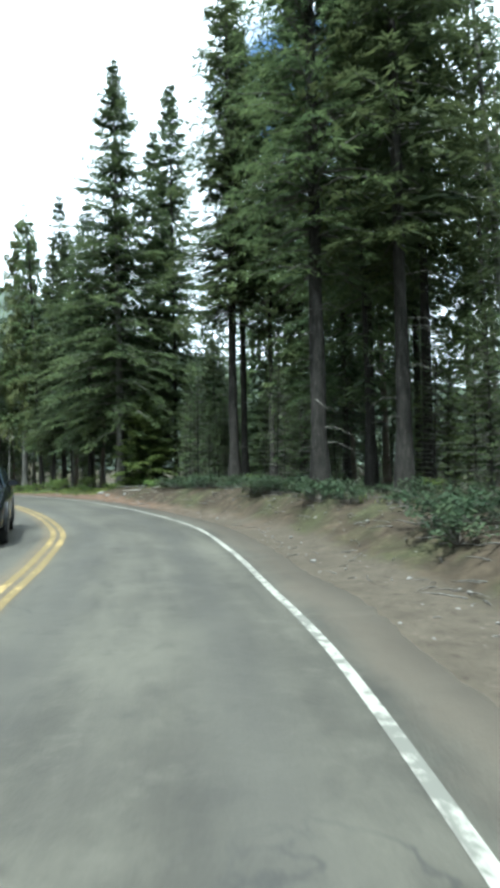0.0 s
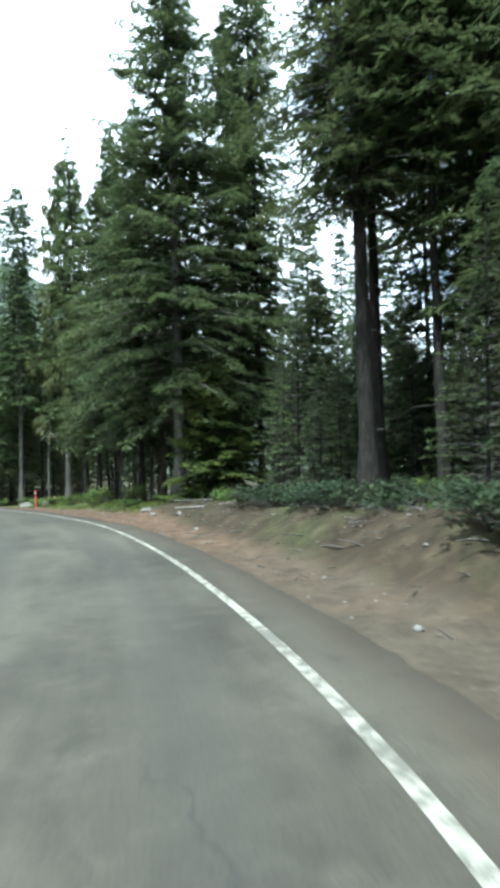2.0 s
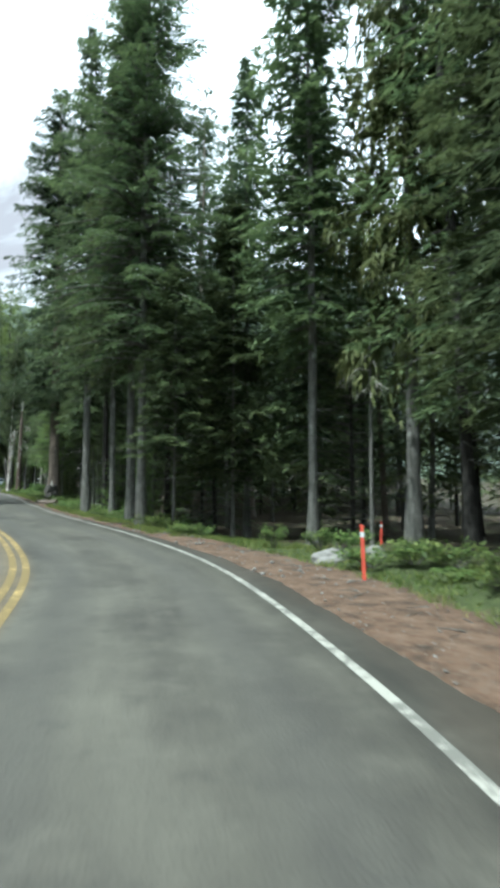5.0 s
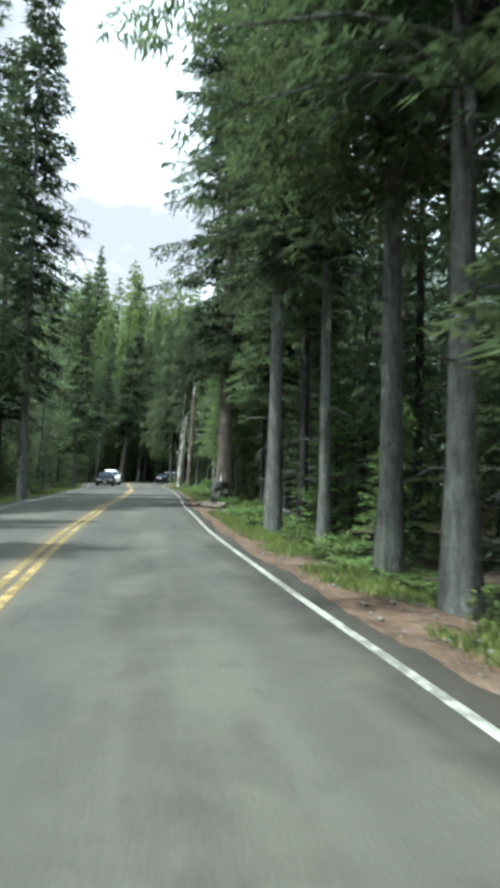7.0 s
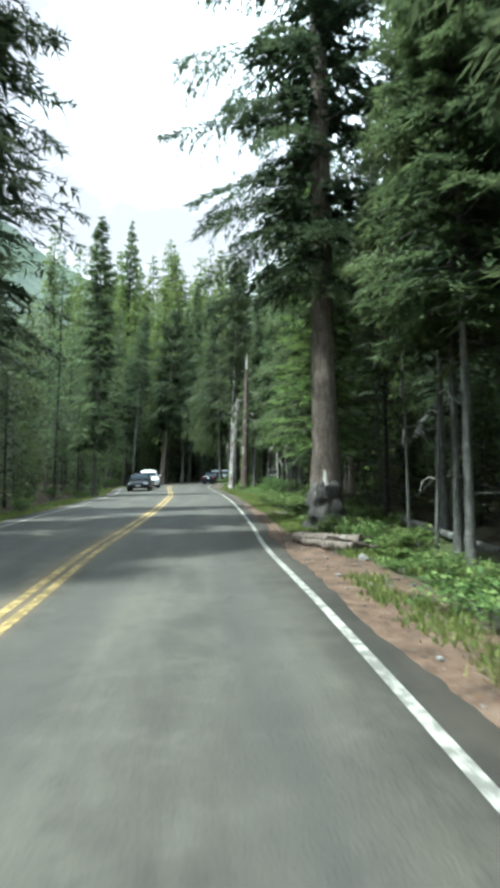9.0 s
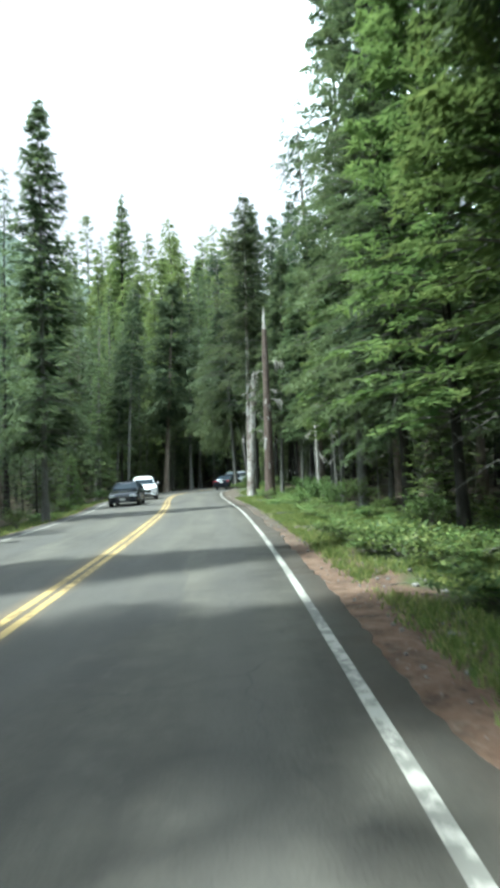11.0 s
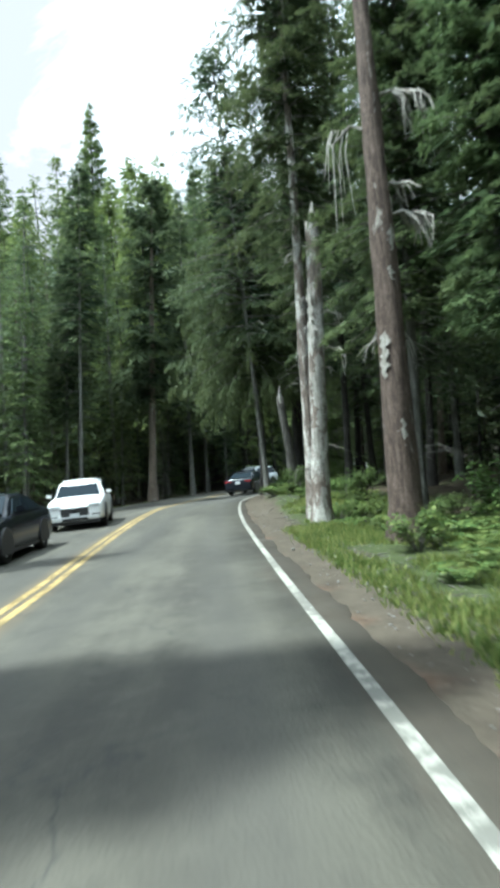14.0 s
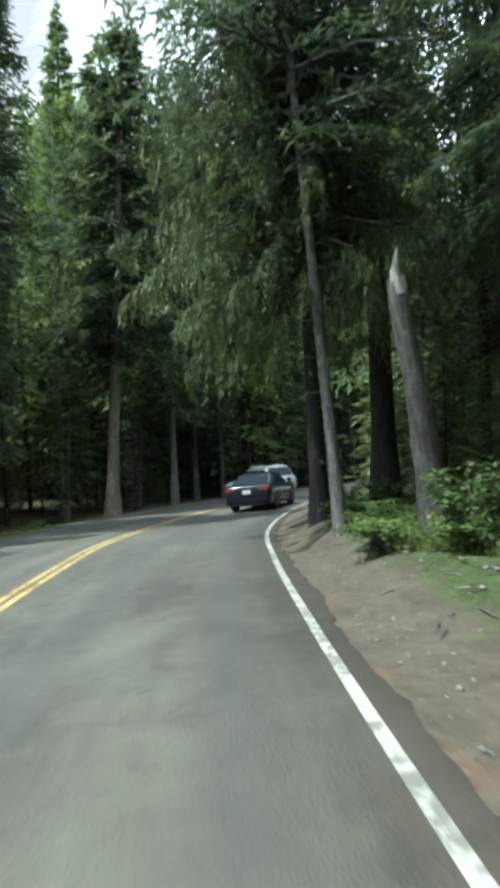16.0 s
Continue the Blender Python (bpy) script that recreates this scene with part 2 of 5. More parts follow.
def asphalt():
    n = Nodes("worn_asphalt")
    uv = n.coords(source="UV")
    sep = n.add("ShaderNodeSeparateXYZ")
    n.link(uv, sep.inputs[0])
    across = sep.outputs["X"]
    fine = n.noise(uv, 55, 3, 0.7)
    stone = n.add("ShaderNodeTexVoronoi", Scale=42.0)
    n.link(uv, stone.inputs["Vector"])
    broad = n.noise(n.coords((1, 0.6, 1), "UV"), 0.6, 7, 0.7)
    streak = n.noise(n.coords((1.5, 0.16, 1), "UV"), 1.0, 5, 0.6)
    col = n.ramp(broad, (0.36, (0.034, 0.031, 0.025)), (0.50, (0.057, 0.053, 0.042)), (0.64, (0.092, 0.086, 0.068)))
    col = n.mix(n.grey(streak, 0.44, 0.68, 0.0, 0.55), col, (0.112, 0.104, 0.082))
    col = n.mix(n.grey(fine, 0.35, 0.75, 0.0, 0.35), col, (0.050, 0.047, 0.041))
    grit = n.noise(uv, 2.4, 9, 0.72)
    col = n.mix(n.grey(grit, 0.52, 0.66, 0.0, 0.5), col, (0.104, 0.097, 0.078))
    col = n.mix(n.grey(grit, 0.46, 0.34, 0.0, 0.5), col, (0.030, 0.028, 0.024))
    # darker rubber lines in the two wheel paths of each lane
    wheel = n.maths("ABSOLUTE", n.maths("SUBTRACT", n.maths("PINGPONG", n.maths("ADD", across, 9.96), 1.66), 0.82), 0.0)
    lane = n.grey(across, -0.1, 0.25, 1.0, 0.0)
    col = n.mix(n.maths("MULTIPLY", lane, n.grey(wheel, 0.10, 0.45, 0.5, 0.0)), col, (0.052, 0.049, 0.043))
    # old rectangular repairs
    patch = n.add("ShaderNodeTexVoronoi", Scale=0.16)
    patch.distance = "CHEBYCHEV"
    n.link(n.coords((1.6, 0.8, 1), "UV"), patch.inputs["Vector"])
    pick = n.add("ShaderNodeSeparateColor")
    n.link(patch.outputs["Color"], pick.inputs["Color"])
    col = n.mix(n.grey(pick.outputs["Red"], 0.80, 0.82, 0.0, 0.5), col, (0.048, 0.046, 0.042))
    # cracks
    warp = n.add("ShaderNodeVectorMath")
    warp.operation = "ADD"
    bend = n.add("ShaderNodeTexNoise", Scale=1.3, Detail=5)
    n.link(uv, bend.inputs["Vector"])
    n.link(uv, warp.inputs[0])
    n.link(bend.outputs["Color"], warp.inputs[1])
    crack = n.add("ShaderNodeTexVoronoi", Scale=0.45)
    crack.feature = "DISTANCE_TO_EDGE"
    n.link(warp.outputs["Vector"], crack.inputs["Vector"])
    open_ = n.grey(crack.outputs["Distance"], 0.002, 0.008, 1.0, 0.0)
    some = n.grey(n.noise(uv, 0.23, 3), 0.48, 0.58, 0.0, 0.6)
    col = n.mix(n.maths("MULTIPLY", open_, some), col, (0.028, 0.028, 0.027))
    # yellowed dirt between and beside the centre lines
    middle = n.maths("ABSOLUTE", n.maths("SUBTRACT", across, n.grey(sep.outputs["Y"], 143, 166, -3.3, -4.2)), 0.0)
    stain = n.maths("MULTIPLY", n.grey(middle, 0.16, 0.34, 0.75, 0.0), n.grey(grit, 0.38, 0.56, 0.4, 1.0))
    col = n.mix(stain, col, (0.128, 0.096, 0.056))
    # dust and dirt blown over the outer shoulders
    spill = n.maths("ADD", across, n.maths("MULTIPLY", n.noise(n.coords((1.6, 0.5, 1), "UV"), 1.1, 6, 0.65), 1.1))
    spill = n.maths("ADD", spill, n.grey(sep.outputs["Y"], 112, 130, 0.0, 0.22))
    col = n.mix(n.grey(spill, 0.60, 1.0, 0.0, 0.65), col, (0.110, 0.088, 0.066))
    rough = n.grey(broad, 0.3, 0.7, 0.72, 0.9)
    worn = n.mix(n.grey(streak, 0.2, 0.8, 0.26, 0.10), col, (0.020, 0.018, 0.015))
    return n.finish(worn, rough, n.maths("ADD", stone.outputs["Distance"], fine), 0.35, 0.008, 0.35)


def paint(name, col, wear, early=0.0):
    n = Nodes(name)
    v = n.coords(source="UV")
    chips = n.noise(v, 6.5, 6, 0.7)
    big = n.noise(v, 0.7, 4, 0.6)
    sep = n.add("ShaderNodeSeparateXYZ")
    n.link(v, sep.inputs[0])
    big = n.maths("ADD", big, n.grey(sep.outputs["Y"], 100, 120, early, 0.0))      # more worn on the older stretch
    gone = n.grey(n.maths("ADD", chips, n.maths("MULTIPLY", big, 0.7)), wear, wear + 0.07, 0.0, 1.0)
    tone = n.mix(n.grey(n.noise(v, 30, 3), 0.3, 0.7, 0.0, 0.35), col, tuple(c * 0.72 for c in col))
    return n.finish(n.mix(gone, tone, tuple(c * 0.42 for c in col)), 0.7, chips, 0.2, 0.004, 0.35)


ASPHALT = asphalt()
WHITE_PAINT = paint("white_road_paint", (0.285, 0.275, 0.24), 0.82)
YELLOW_PAINT = paint("yellow_road_paint", (0.31, 0.225, 0.085), 0.84, 0.14)


def ground_material():
    n = Nodes("forest_ground")
    v = n.coords(source="Object")
    kind = n.value("grassy")
    big, mid, fine = n.noise(v, 0.5, 5), n.noise(v, 2.6, 6, 0.65), n.noise(v, 19, 5, 0.7)
    dirt = n.ramp(mid, (0.30, (0.034, 0.026, 0.020)), (0.5, (0.092, 0.058, 0.039)), (0.72, (0.150, 0.104, 0.074)))
    dirt = n.mix(n.grey(fine, 0.5, 0.72, 0.0, 0.6), dirt, (0.15, 0.127, 0.104))
    # sand and duff darkened in place of tree shade on the first bank
    sand = n.ramp(mid, (0.25, (0.040, 0.034, 0.026)), (0.7, (0.092, 0.078, 0.059)))
    sand = n.mix(n.grey(fine, 0.35, 0.7, 0.0, 0.5), sand, (0.074, 0.060, 0.047))
    near = n.mix(n.grey(n.maths("ADD", n.value("sandy"), n.maths("MULTIPLY", big, 0.6)), 0.6, 0.95), dirt, sand)
    duff = n.ramp(mid, (0.25, (0.018, 0.015, 0.011)), (0.55, (0.050, 0.039, 0.027)), (0.8, (0.095, 0.074, 0.052)))
    moss = n.ramp(n.maths("ADD", n.maths("MULTIPLY", fine, 0.6), n.maths("MULTIPLY", mid, 0.4)), (0.36, (0.026, 0.027, 0.015)), (0.5, (0.042, 0.054, 0.021)), (0.66, (0.078, 0.088, 0.037)))
    floor = n.mix(n.grey(big, 0.48, 0.62, 0.0, 0.45), duff, moss)
    grown = n.grey(n.maths("ADD", kind, n.maths("MULTIPLY", n.maths("SUBTRACT", mid, 0.5), 0.9)), 0.35, 0.6)
    wild = n.grey(n.maths("ADD", n.value("wild"), n.maths("MULTIPLY", n.maths("SUBTRACT", mid, 0.5), 0.8)), 0.35, 0.65)
    stones = n.add("ShaderNodeTexVoronoi", Scale=9.0)
    n.link(v, stones.inputs["Vector"])
    crumbs = n.noise(v, 7.5, 8, 0.75)
    near = n.mix(n.grey(crumbs, 0.44, 0.33, 0.0, 0.75), near, (0.028, 0.022, 0.017))
    near = n.mix(n.grey(crumbs, 0.58, 0.68, 0.0, 0.5), near, (0.165, 0.138, 0.112))
    green = n.mix(grown, near, moss)
    return n.finish(n.mix(wild, green, floor), 0.95,
                    n.maths("ADD", n.maths("MULTIPLY", fine, 0.6), n.maths("SUBTRACT", mid, n.maths("MULTIPLY", stones.outputs["Distance"], 0.4))), 0.8, 0.035, 0.12)


GROUND = ground_material()


def plain(name, col, rough=0.5, metal=0.0, vary=0.12, scale=6.0, emit=None):
    n = Nodes(name)
    spots = n.noise(n.coords(source="Object"), scale, 5)
    n.bsdf.inputs["Metallic"].default_value = metal
    return n.finish(n.mix(n.grey(spots, 0.3, 0.7, 0.0, 1.0), col, tuple(c * (1 - vary) for c in col)), rough,
                    spots, 0.05, 0.01, 0.5)


def hillside():
    n = Nodes("hazy_far_forest")
    v = n.coords(source="Object")
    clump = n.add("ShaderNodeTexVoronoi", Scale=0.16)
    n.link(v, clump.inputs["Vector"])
    # tree clumps, palest in the middle and darkest between them
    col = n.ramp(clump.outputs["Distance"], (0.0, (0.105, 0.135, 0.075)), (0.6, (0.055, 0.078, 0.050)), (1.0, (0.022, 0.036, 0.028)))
    # distance haze painted in as a grey mixed over the forest colour
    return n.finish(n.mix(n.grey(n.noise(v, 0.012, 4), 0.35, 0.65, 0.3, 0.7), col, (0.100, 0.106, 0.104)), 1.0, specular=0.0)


HILL = hillside()

ROCK = plain("grey_rock", (0.20, 0.19, 0.175), 0.9, 0, 0.4, 9)
STAKE = plain("orange_red_marker_plastic", (0.62, 0.09, 0.055), 0.5, 0, 0.15)
PAINT_BLACK = plain("dark_blue_black_car_paint", (0.016, 0.018, 0.024), 0.18, 0.2, 0.1)
PAINT_WHITE = plain("white_car_paint", (0.74, 0.75, 0.75), 0.25, 0, 0.04)
PAINT_SILVER = plain("silver_car_paint", (0.42, 0.44, 0.45), 0.28, 0.5, 0.06)
TYRE = plain("tyre_rubber", (0.02, 0.02, 0.02), 0.85, 0, 0.2)
RIM = plain("alloy_rim", (0.45, 0.46, 0.47), 0.3, 0.9, 0.1)
PAINT_BLACK.node_tree.nodes["Principled BSDF"].inputs["Specular IOR Level"].default_value = 0.25
GLASS = plain("tinted_car_glass", (0.016, 0.022, 0.028), 0.12, 0, 0.0)
GLASS.node_tree.nodes["Principled BSDF"].inputs["Specular IOR Level"].default_value = 0.03
TRIM = plain("black_plastic_trim", (0.025, 0.025, 0.026), 0.6, 0, 0.1)
CHROME = plain("chrome", (0.7, 0.71, 0.72), 0.15, 1.0, 0.03)
RED_LENS = plain("red_lamp_lens", (0.40, 0.02, 0.02), 0.15, 0, 0.1)
CLEAR_LENS = plain("clear_lamp_lens", (0.66, 0.68, 0.70), 0.08, 0.1, 0.05)
PLATE = plain("pale_number_plate", (0.62, 0.64, 0.66), 0.5, 0, 0.1)


# ---- making meshes ----
def mesh_of(name, verts, faces, material=None, smooth=False):
    me = bpy.data.meshes.new(name)
    verts = np.asarray(verts, dtype=np.float32).reshape(-1, 3)
    if isinstance(faces, np.ndarray):
        k = faces.shape[1]
        me.vertices.add(len(verts))
        me.vertices.foreach_set("co", verts.ravel())
        me.loops.add(faces.size)
        me.loops.foreach_set("vertex_index", faces.astype(np.int32).ravel())
        me.polygons.add(len(faces))
        me.polygons.foreach_set("loop_start", np.arange(0, faces.size, k, dtype=np.int32))
        me.update(calc_edges=True)
    else:
        me.from_pydata([tuple(map(float, v)) for v in verts], [], faces)
        me.update()
    if smooth:
        me.polygons.foreach_set("use_smooth", np.ones(len(me.polygons), dtype=bool))
    if material:
        me.materials.append(material)
    return me


def part(name, data, material, parent, label=""):
    """One mesh object under a thing; data is a bmesh or a mesh."""
    if isinstance(data, bmesh.types.BMesh):
        me = bpy.data.meshes.new(name)
        data.to_mesh(me)
        data.free()
        data = me
    if material and not data.materials:
        data.materials.append(material)
    ob = new(name, data)
    ob.parent = parent
    return tagged(ob, label) if label else ob


def empty_at(name, m):
    ob = new(name)
    ob.empty_display_size = 0.2
    ob.matrix_basis = m
    return ob


# ---- the road's right-hand edge line: everything along the road is placed by distance s and offset to the right ----
EDGE = [(1.0, -30), (0.95, -12), (0.75, -4), (0.55, 1.5), (0.2, 6.4), (-0.35, 9.8), (-0.95, 13.03), (-1.98, 17.15), (-3.88, 21.74),
        (-6.2, 26.3), (-8.72, 30.5), (-11.38, 34.0), (-14.9, 38.0), (-19.4, 42.1), (-24.5, 45.45), (-30.2, 48.58), (-36.1, 51.88),
        (-41.6, 55.2), (-46, 57.8), (-50.2, 60.5), (-54.8, 63.4), (-59.5, 66.3), (-64, 69.0), (-69.8, 72.4), (-75.8, 75.7),
        (-80.3, 78.2), (-84, 80.3), (-87.7, 82.5), (-91.4, 84.8), (-95.2, 87.4), (-99.2, 91.0), (-103.2, 95.5), (-106.4, 100.8),
        (-108.5, 107.5), (-109.3, 115), (-109, 125), (-106, 140), (-100, 160)]


def spline(points, n):
    p = np.array(points, float)
    q = np.vstack([p[:1], p, p[-1:]])
    t = np.linspace(0, 1, n, endpoint=False)[:, None]
    rows = [0.5 * (2 * q[i] + (q[i + 1] - q[i - 1]) * t + (2 * q[i - 1] - 5 * q[i] + 4 * q[i + 1] - q[i + 2]) * t**2
                   + (3 * q[i] - q[i - 1] - 3 * q[i + 1] + q[i + 2]) * t**3) for i in range(1, len(p))]
    return np.vstack([*rows, p[-1:]])


LINE = spline(EDGE, 12)
ALONG = np.r_[0, np.cumsum(np.hypot(*np.diff(LINE, axis=0).T))]
TANGENT = np.gradient(LINE, axis=0)
TANGENT /= np.hypot(*TANGENT.T)[:, None]
RIGHT = np.stack([TANGENT[:, 1], -TANGENT[:, 0]], 1)


def at(s, o):
    """The plan point at distance s along the edge line, o metres to its right."""
    c = [np.interp(s, ALONG, col) for col in (LINE[:, 0], LINE[:, 1], RIGHT[:, 0], RIGHT[:, 1])]
    return float(c[0] + o * c[2]), float(c[1] + o * c[3])


def heading(s):
    return math.degrees(math.atan2(-np.interp(s, ALONG, TANGENT[:, 0]), np.interp(s, ALONG, TANGENT[:, 1])))


def along(points):
    """s and offset of many plan points."""
    points = np.asarray(points, float)
    s, o = np.empty(len(points)), np.empty(len(points))
    for a in range(0, len(points), 4000):
        d = points[a:a + 4000, None, :] - LINE[None]
        i = np.argmin((d**2).sum(-1), 1)
        best = d[np.arange(len(i)), i]
        s[a:a + 4000] = ALONG[i] + (best * TANGENT[i]).sum(1)
        o[a:a + 4000] = (best * RIGHT[i]).sum(1)
    return s, o


def left_edge(s):
    return np.interp(s, [0, 105, 120, 145, 160, 170, 300], [-6.6, -6.6, -7.1, -7.3, -8.6, -9.0, -8.0])


def centre(s):
    return np.interp(s, [0, 120, 145, 156, 166, 200], [-3.2, -3.25, -3.35, -3.75, -4.2, -4.0])


def ground_z(s, o, x, y):
    """Height of the ground: flat under the road, a bank at first, a drop beside the firs, then gentle verges."""
    r = np.maximum(o - 0.6, 0)
    bank = np.interp(s, [30, 40, 52, 62, 70, 80, 90, 150, 157, 168, 178], [0.35, 0.6, 0.75, 0.5, 0.25, 0.15, 0.1, 0.1, 0.40, 0.48, 0.3])
    drop = np.interp(s, [74, 84, 92, 104, 114, 122, 140, 160], [0, -0.5, -1.0, -0.8, -0.25, -0.1, -0.25, -0.1])
    rise = np.clip((r - np.interp(s, [30, 44, 60, 80, 150, 158], [2.0, 1.3, 1.1, 1.6, 1.6, 0.1])) / np.interp(s, [30, 50, 66, 150, 159], [1.6, 1.2, 1.6, 1.6, 0.7]), 0, 1)
    z = bank * rise * rise * (3 - 2 * rise) + drop * np.clip((r - 0.7) / 3.0, 0, 1)
    valley = np.interp(s, [20, 60, 72, 86], [1, 1, 0.6, 0])
    z = z - valley * 0.30 * np.maximum(r - 9, 0)
    l = np.maximum(left_edge(s) - 0.7 - o, 0)
    z = z - 0.15 * np.clip(l / 0.8, 0, 1) + 0.25 * np.clip((l - 2) / 5, 0, 1)
    z = z + 0.28 * np.clip(-np.asarray(x) - 122, 0, 70) * np.clip((l - 8) / 10, 0, 1)      # the wooded slope beyond the last bend
    bump = np.array([noise.noise((a * 0.45, b * 0.45, 3.1)) + 0.5 * noise.noise((a * 1.3, b * 1.3, 7.7)) for a, b in zip(x, y)])
    z = z + bump * 0.11 * np.clip((r + l) / 2.0, 0, 1)
    inside = (o < 0.75) & (o > left_edge(s) - 0.75)
    return np.where(inside, -0.025, z - 0.025)


def z_at(x, y):
    s, o = along([(x, y)])
    return float(ground_z(s, o, [x], [y])[0])


def build_ground():
    xs = np.r_[[-2500, -900, -400, -250, -190], np.arange(-160, -124, 3), np.arange(-124, 16, 0.7), np.arange(16, 50, 3), [70, 110, 200, 500, 2500]]
    ys = np.r_[[-2500, -700, -250, -100, -50], np.arange(-32, -4, 3), np.arange(-4, 112, 0.7), np.arange(112, 160, 3), [180, 230, 320, 600, 2500]]
    gx, gy = np.meshgrid(xs, ys)
    x, y = gx.ravel(), gy.ravel()
    s, o = along(np.stack([x, y], 1))
    z = np.maximum(ground_z(s, o, x, y), -14)
    nx, ny = len(xs), len(ys)
    i = (np.arange(ny - 1)[:, None] * nx + np.arange(nx - 1)).ravel()
    me = mesh_of("ground", np.stack([x, y, z], 1), np.stack([i, i + 1, i + nx + 1, i + nx], 1), GROUND, True)
    grass_from = np.interp(s, [30, 60, 68, 88, 92, 100, 108, 115, 130, 145, 160], [2.6, 2.0, 1.9, 1.6, 0.9, 0.9, 1.5, 1.1, 1.0, 1.0, 0.9])
    values = {
        "grassy": np.clip((o - grass_from) / 0.8, 0, 1) * np.interp(s, [40, 60, 70], [0.0, 0.1, 1]) + np.clip((left_edge(s) - 1.0 - o) / 0.6, 0, 1),
        "sandy": np.interp(s, [30, 44, 54, 66, 118, 128, 146], [0.8, 0.75, 0.5, 0.05, 0.05, 0.6, 0.95]) * (o > 0),
        # dark duff drawn towards the road, standing in for shade on the bank
        "wild": np.clip((o - np.interp(s, [30, 44, 60, 80], [1.9, 1.35, 1.2, 4.2])) / 1.2, 0, 1) + np.clip((left_edge(s) - 2.5 - o) / 1.0, 0, 1),
    }
    for name, vals in values.items():
        me.attributes.new(name, "FLOAT", "POINT").data.foreach_set("value", vals.astype(np.float32))
    tagged(new("ground", me), "forest floor of brown duff, dirt shoulder and mossy verge", "ground", kind="structure")


def strip(name, s_values, o_from, o_to, z, material, label, category, thick=0.0, wobble=0.0, parent=None):
    """A ribbon along the road between two offsets, with UV in metres (offset, distance)."""
    s = np.asarray(s_values, float)
    a = o_from(s) if callable(o_from) else np.full(len(s), o_from)
    b = o_to(s) if callable(o_to) else np.full(len(s), o_to)
    if wobble:
        jag = np.array([noise.noise((v * 0.4, 5.0, 1.0)) + 0.4 * noise.noise((v * 1.5, 2.0, 1.0)) + 0.4 * noise.noise((v * 4.3, 8.0, 1.0)) for v in s])
        b = b + wobble * jag
    cols = 9 if thick else 2
    rows, uvs = [], []
    for k in range(cols):
        o = a + (b - a) * k / (cols - 1)
        rows.append([(*at(si, oi), z) for si, oi in zip(s, o)])
        uvs.append(np.stack([o, s], 1))
    v, uv = np.array(rows), np.array(uvs)
    n = len(s)
    if thick:
        v, uv = np.concatenate([v[:1] - (0, 0, thick), v, v[-1:] - (0, 0, thick)]), np.concatenate([uv[:1], uv, uv[-1:]])
        cols += 2
    idx = np.arange(cols * n).reshape(cols, n)
    f = np.stack([idx[:-1, :-1], idx[1:, :-1], idx[1:, 1:], idx[:-1, 1:]], -1).reshape(-1, 4)
    me = mesh_of(name, v.reshape(-1, 3), f, material)
    layer = me.uv_layers.new(name="UVMap")
    layer.data.foreach_set("uv", uv.reshape(-1, 2)[f.ravel()].astype(np.float32).ravel())
    ob = new(name, me)
    if parent:
        ob.parent = parent
    return tagged(ob, label, category, kind="structure")


build_ground()
S_ALL = np.arange(2, ALONG[-1] - 2, 0.14)
strip("road", S_ALL, lambda s: left_edge(s) - 0.55,
      lambda s: np.interp(s, [0, 40, 50, 58, 66, 80, 95, 125, 150, 170], [0.75, 0.75, 0.7, 0.7, 0.6, 0.42, 0.25, 0.38, 0.26, 0.24]),
      0.0, ASPHALT, "two-lane worn grey asphalt road with cracks and repairs", "road", thick=0.09, wobble=0.15)
S_FINE = np.arange(2, ALONG[-1] - 2, 0.4)
strip("edge_line", S_FINE, -0.048, 0.048, 0.004, WHITE_PAINT, "chipped white edge line painted on asphalt", "road marking")
strip("edge_line", S_FINE, lambda s: left_edge(s) - 0.05, lambda s: left_edge(s) + 0.05, 0.004, WHITE_PAINT,
      "chipped white edge line painted on asphalt", "road marking")
for shift in (-0.105, 0.105):
    strip("centre_line", S_FINE, lambda s: centre(s) + shift - 0.06, lambda s: centre(s) + shift + 0.06, 0.004, YELLOW_PAINT,
          "worn yellow centre line painted on asphalt", "road marking")


def build_hills():
    """Forested ridges all round, higher to the south-west of the road's far end."""
    bear = np.radians(np.arange(0, 361, 1.5))
    elev = np.interp(np.degrees(bear), [0, 20, 32, 45, 55, 64, 67, 73, 78, 86, 100, 130, 200, 300, 330, 360],
                     [10, 17, 21, 18, 15.5, 16, 16.8, 19.5, 23, 26, 24, 16, 10, 5, 6, 10])
    rng = np.random.default_rng(4)
    rings = []
    for k, f in enumerate(np.linspace(0, 1, 26)):
        far = 330 + 330 * f
        h = far * np.tan(np.radians(elev)) * f**0.8 - 12 * (1 - f)
        jag = rng.normal(0, 2.6, len(bear)) * (f > 0)
        jag[-1] = jag[0]
        rings.append(np.stack([-40 - np.sin(bear) * far, 50 + np.cos(bear) * far, h + jag], 1))
    v = np.array(rings)
    n = len(bear)
    i = (np.arange(25)[:, None] * n + np.arange(n - 1)).ravel()
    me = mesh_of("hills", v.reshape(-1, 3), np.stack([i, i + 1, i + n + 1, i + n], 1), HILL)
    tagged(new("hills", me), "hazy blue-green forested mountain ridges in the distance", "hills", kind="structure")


build_hills()


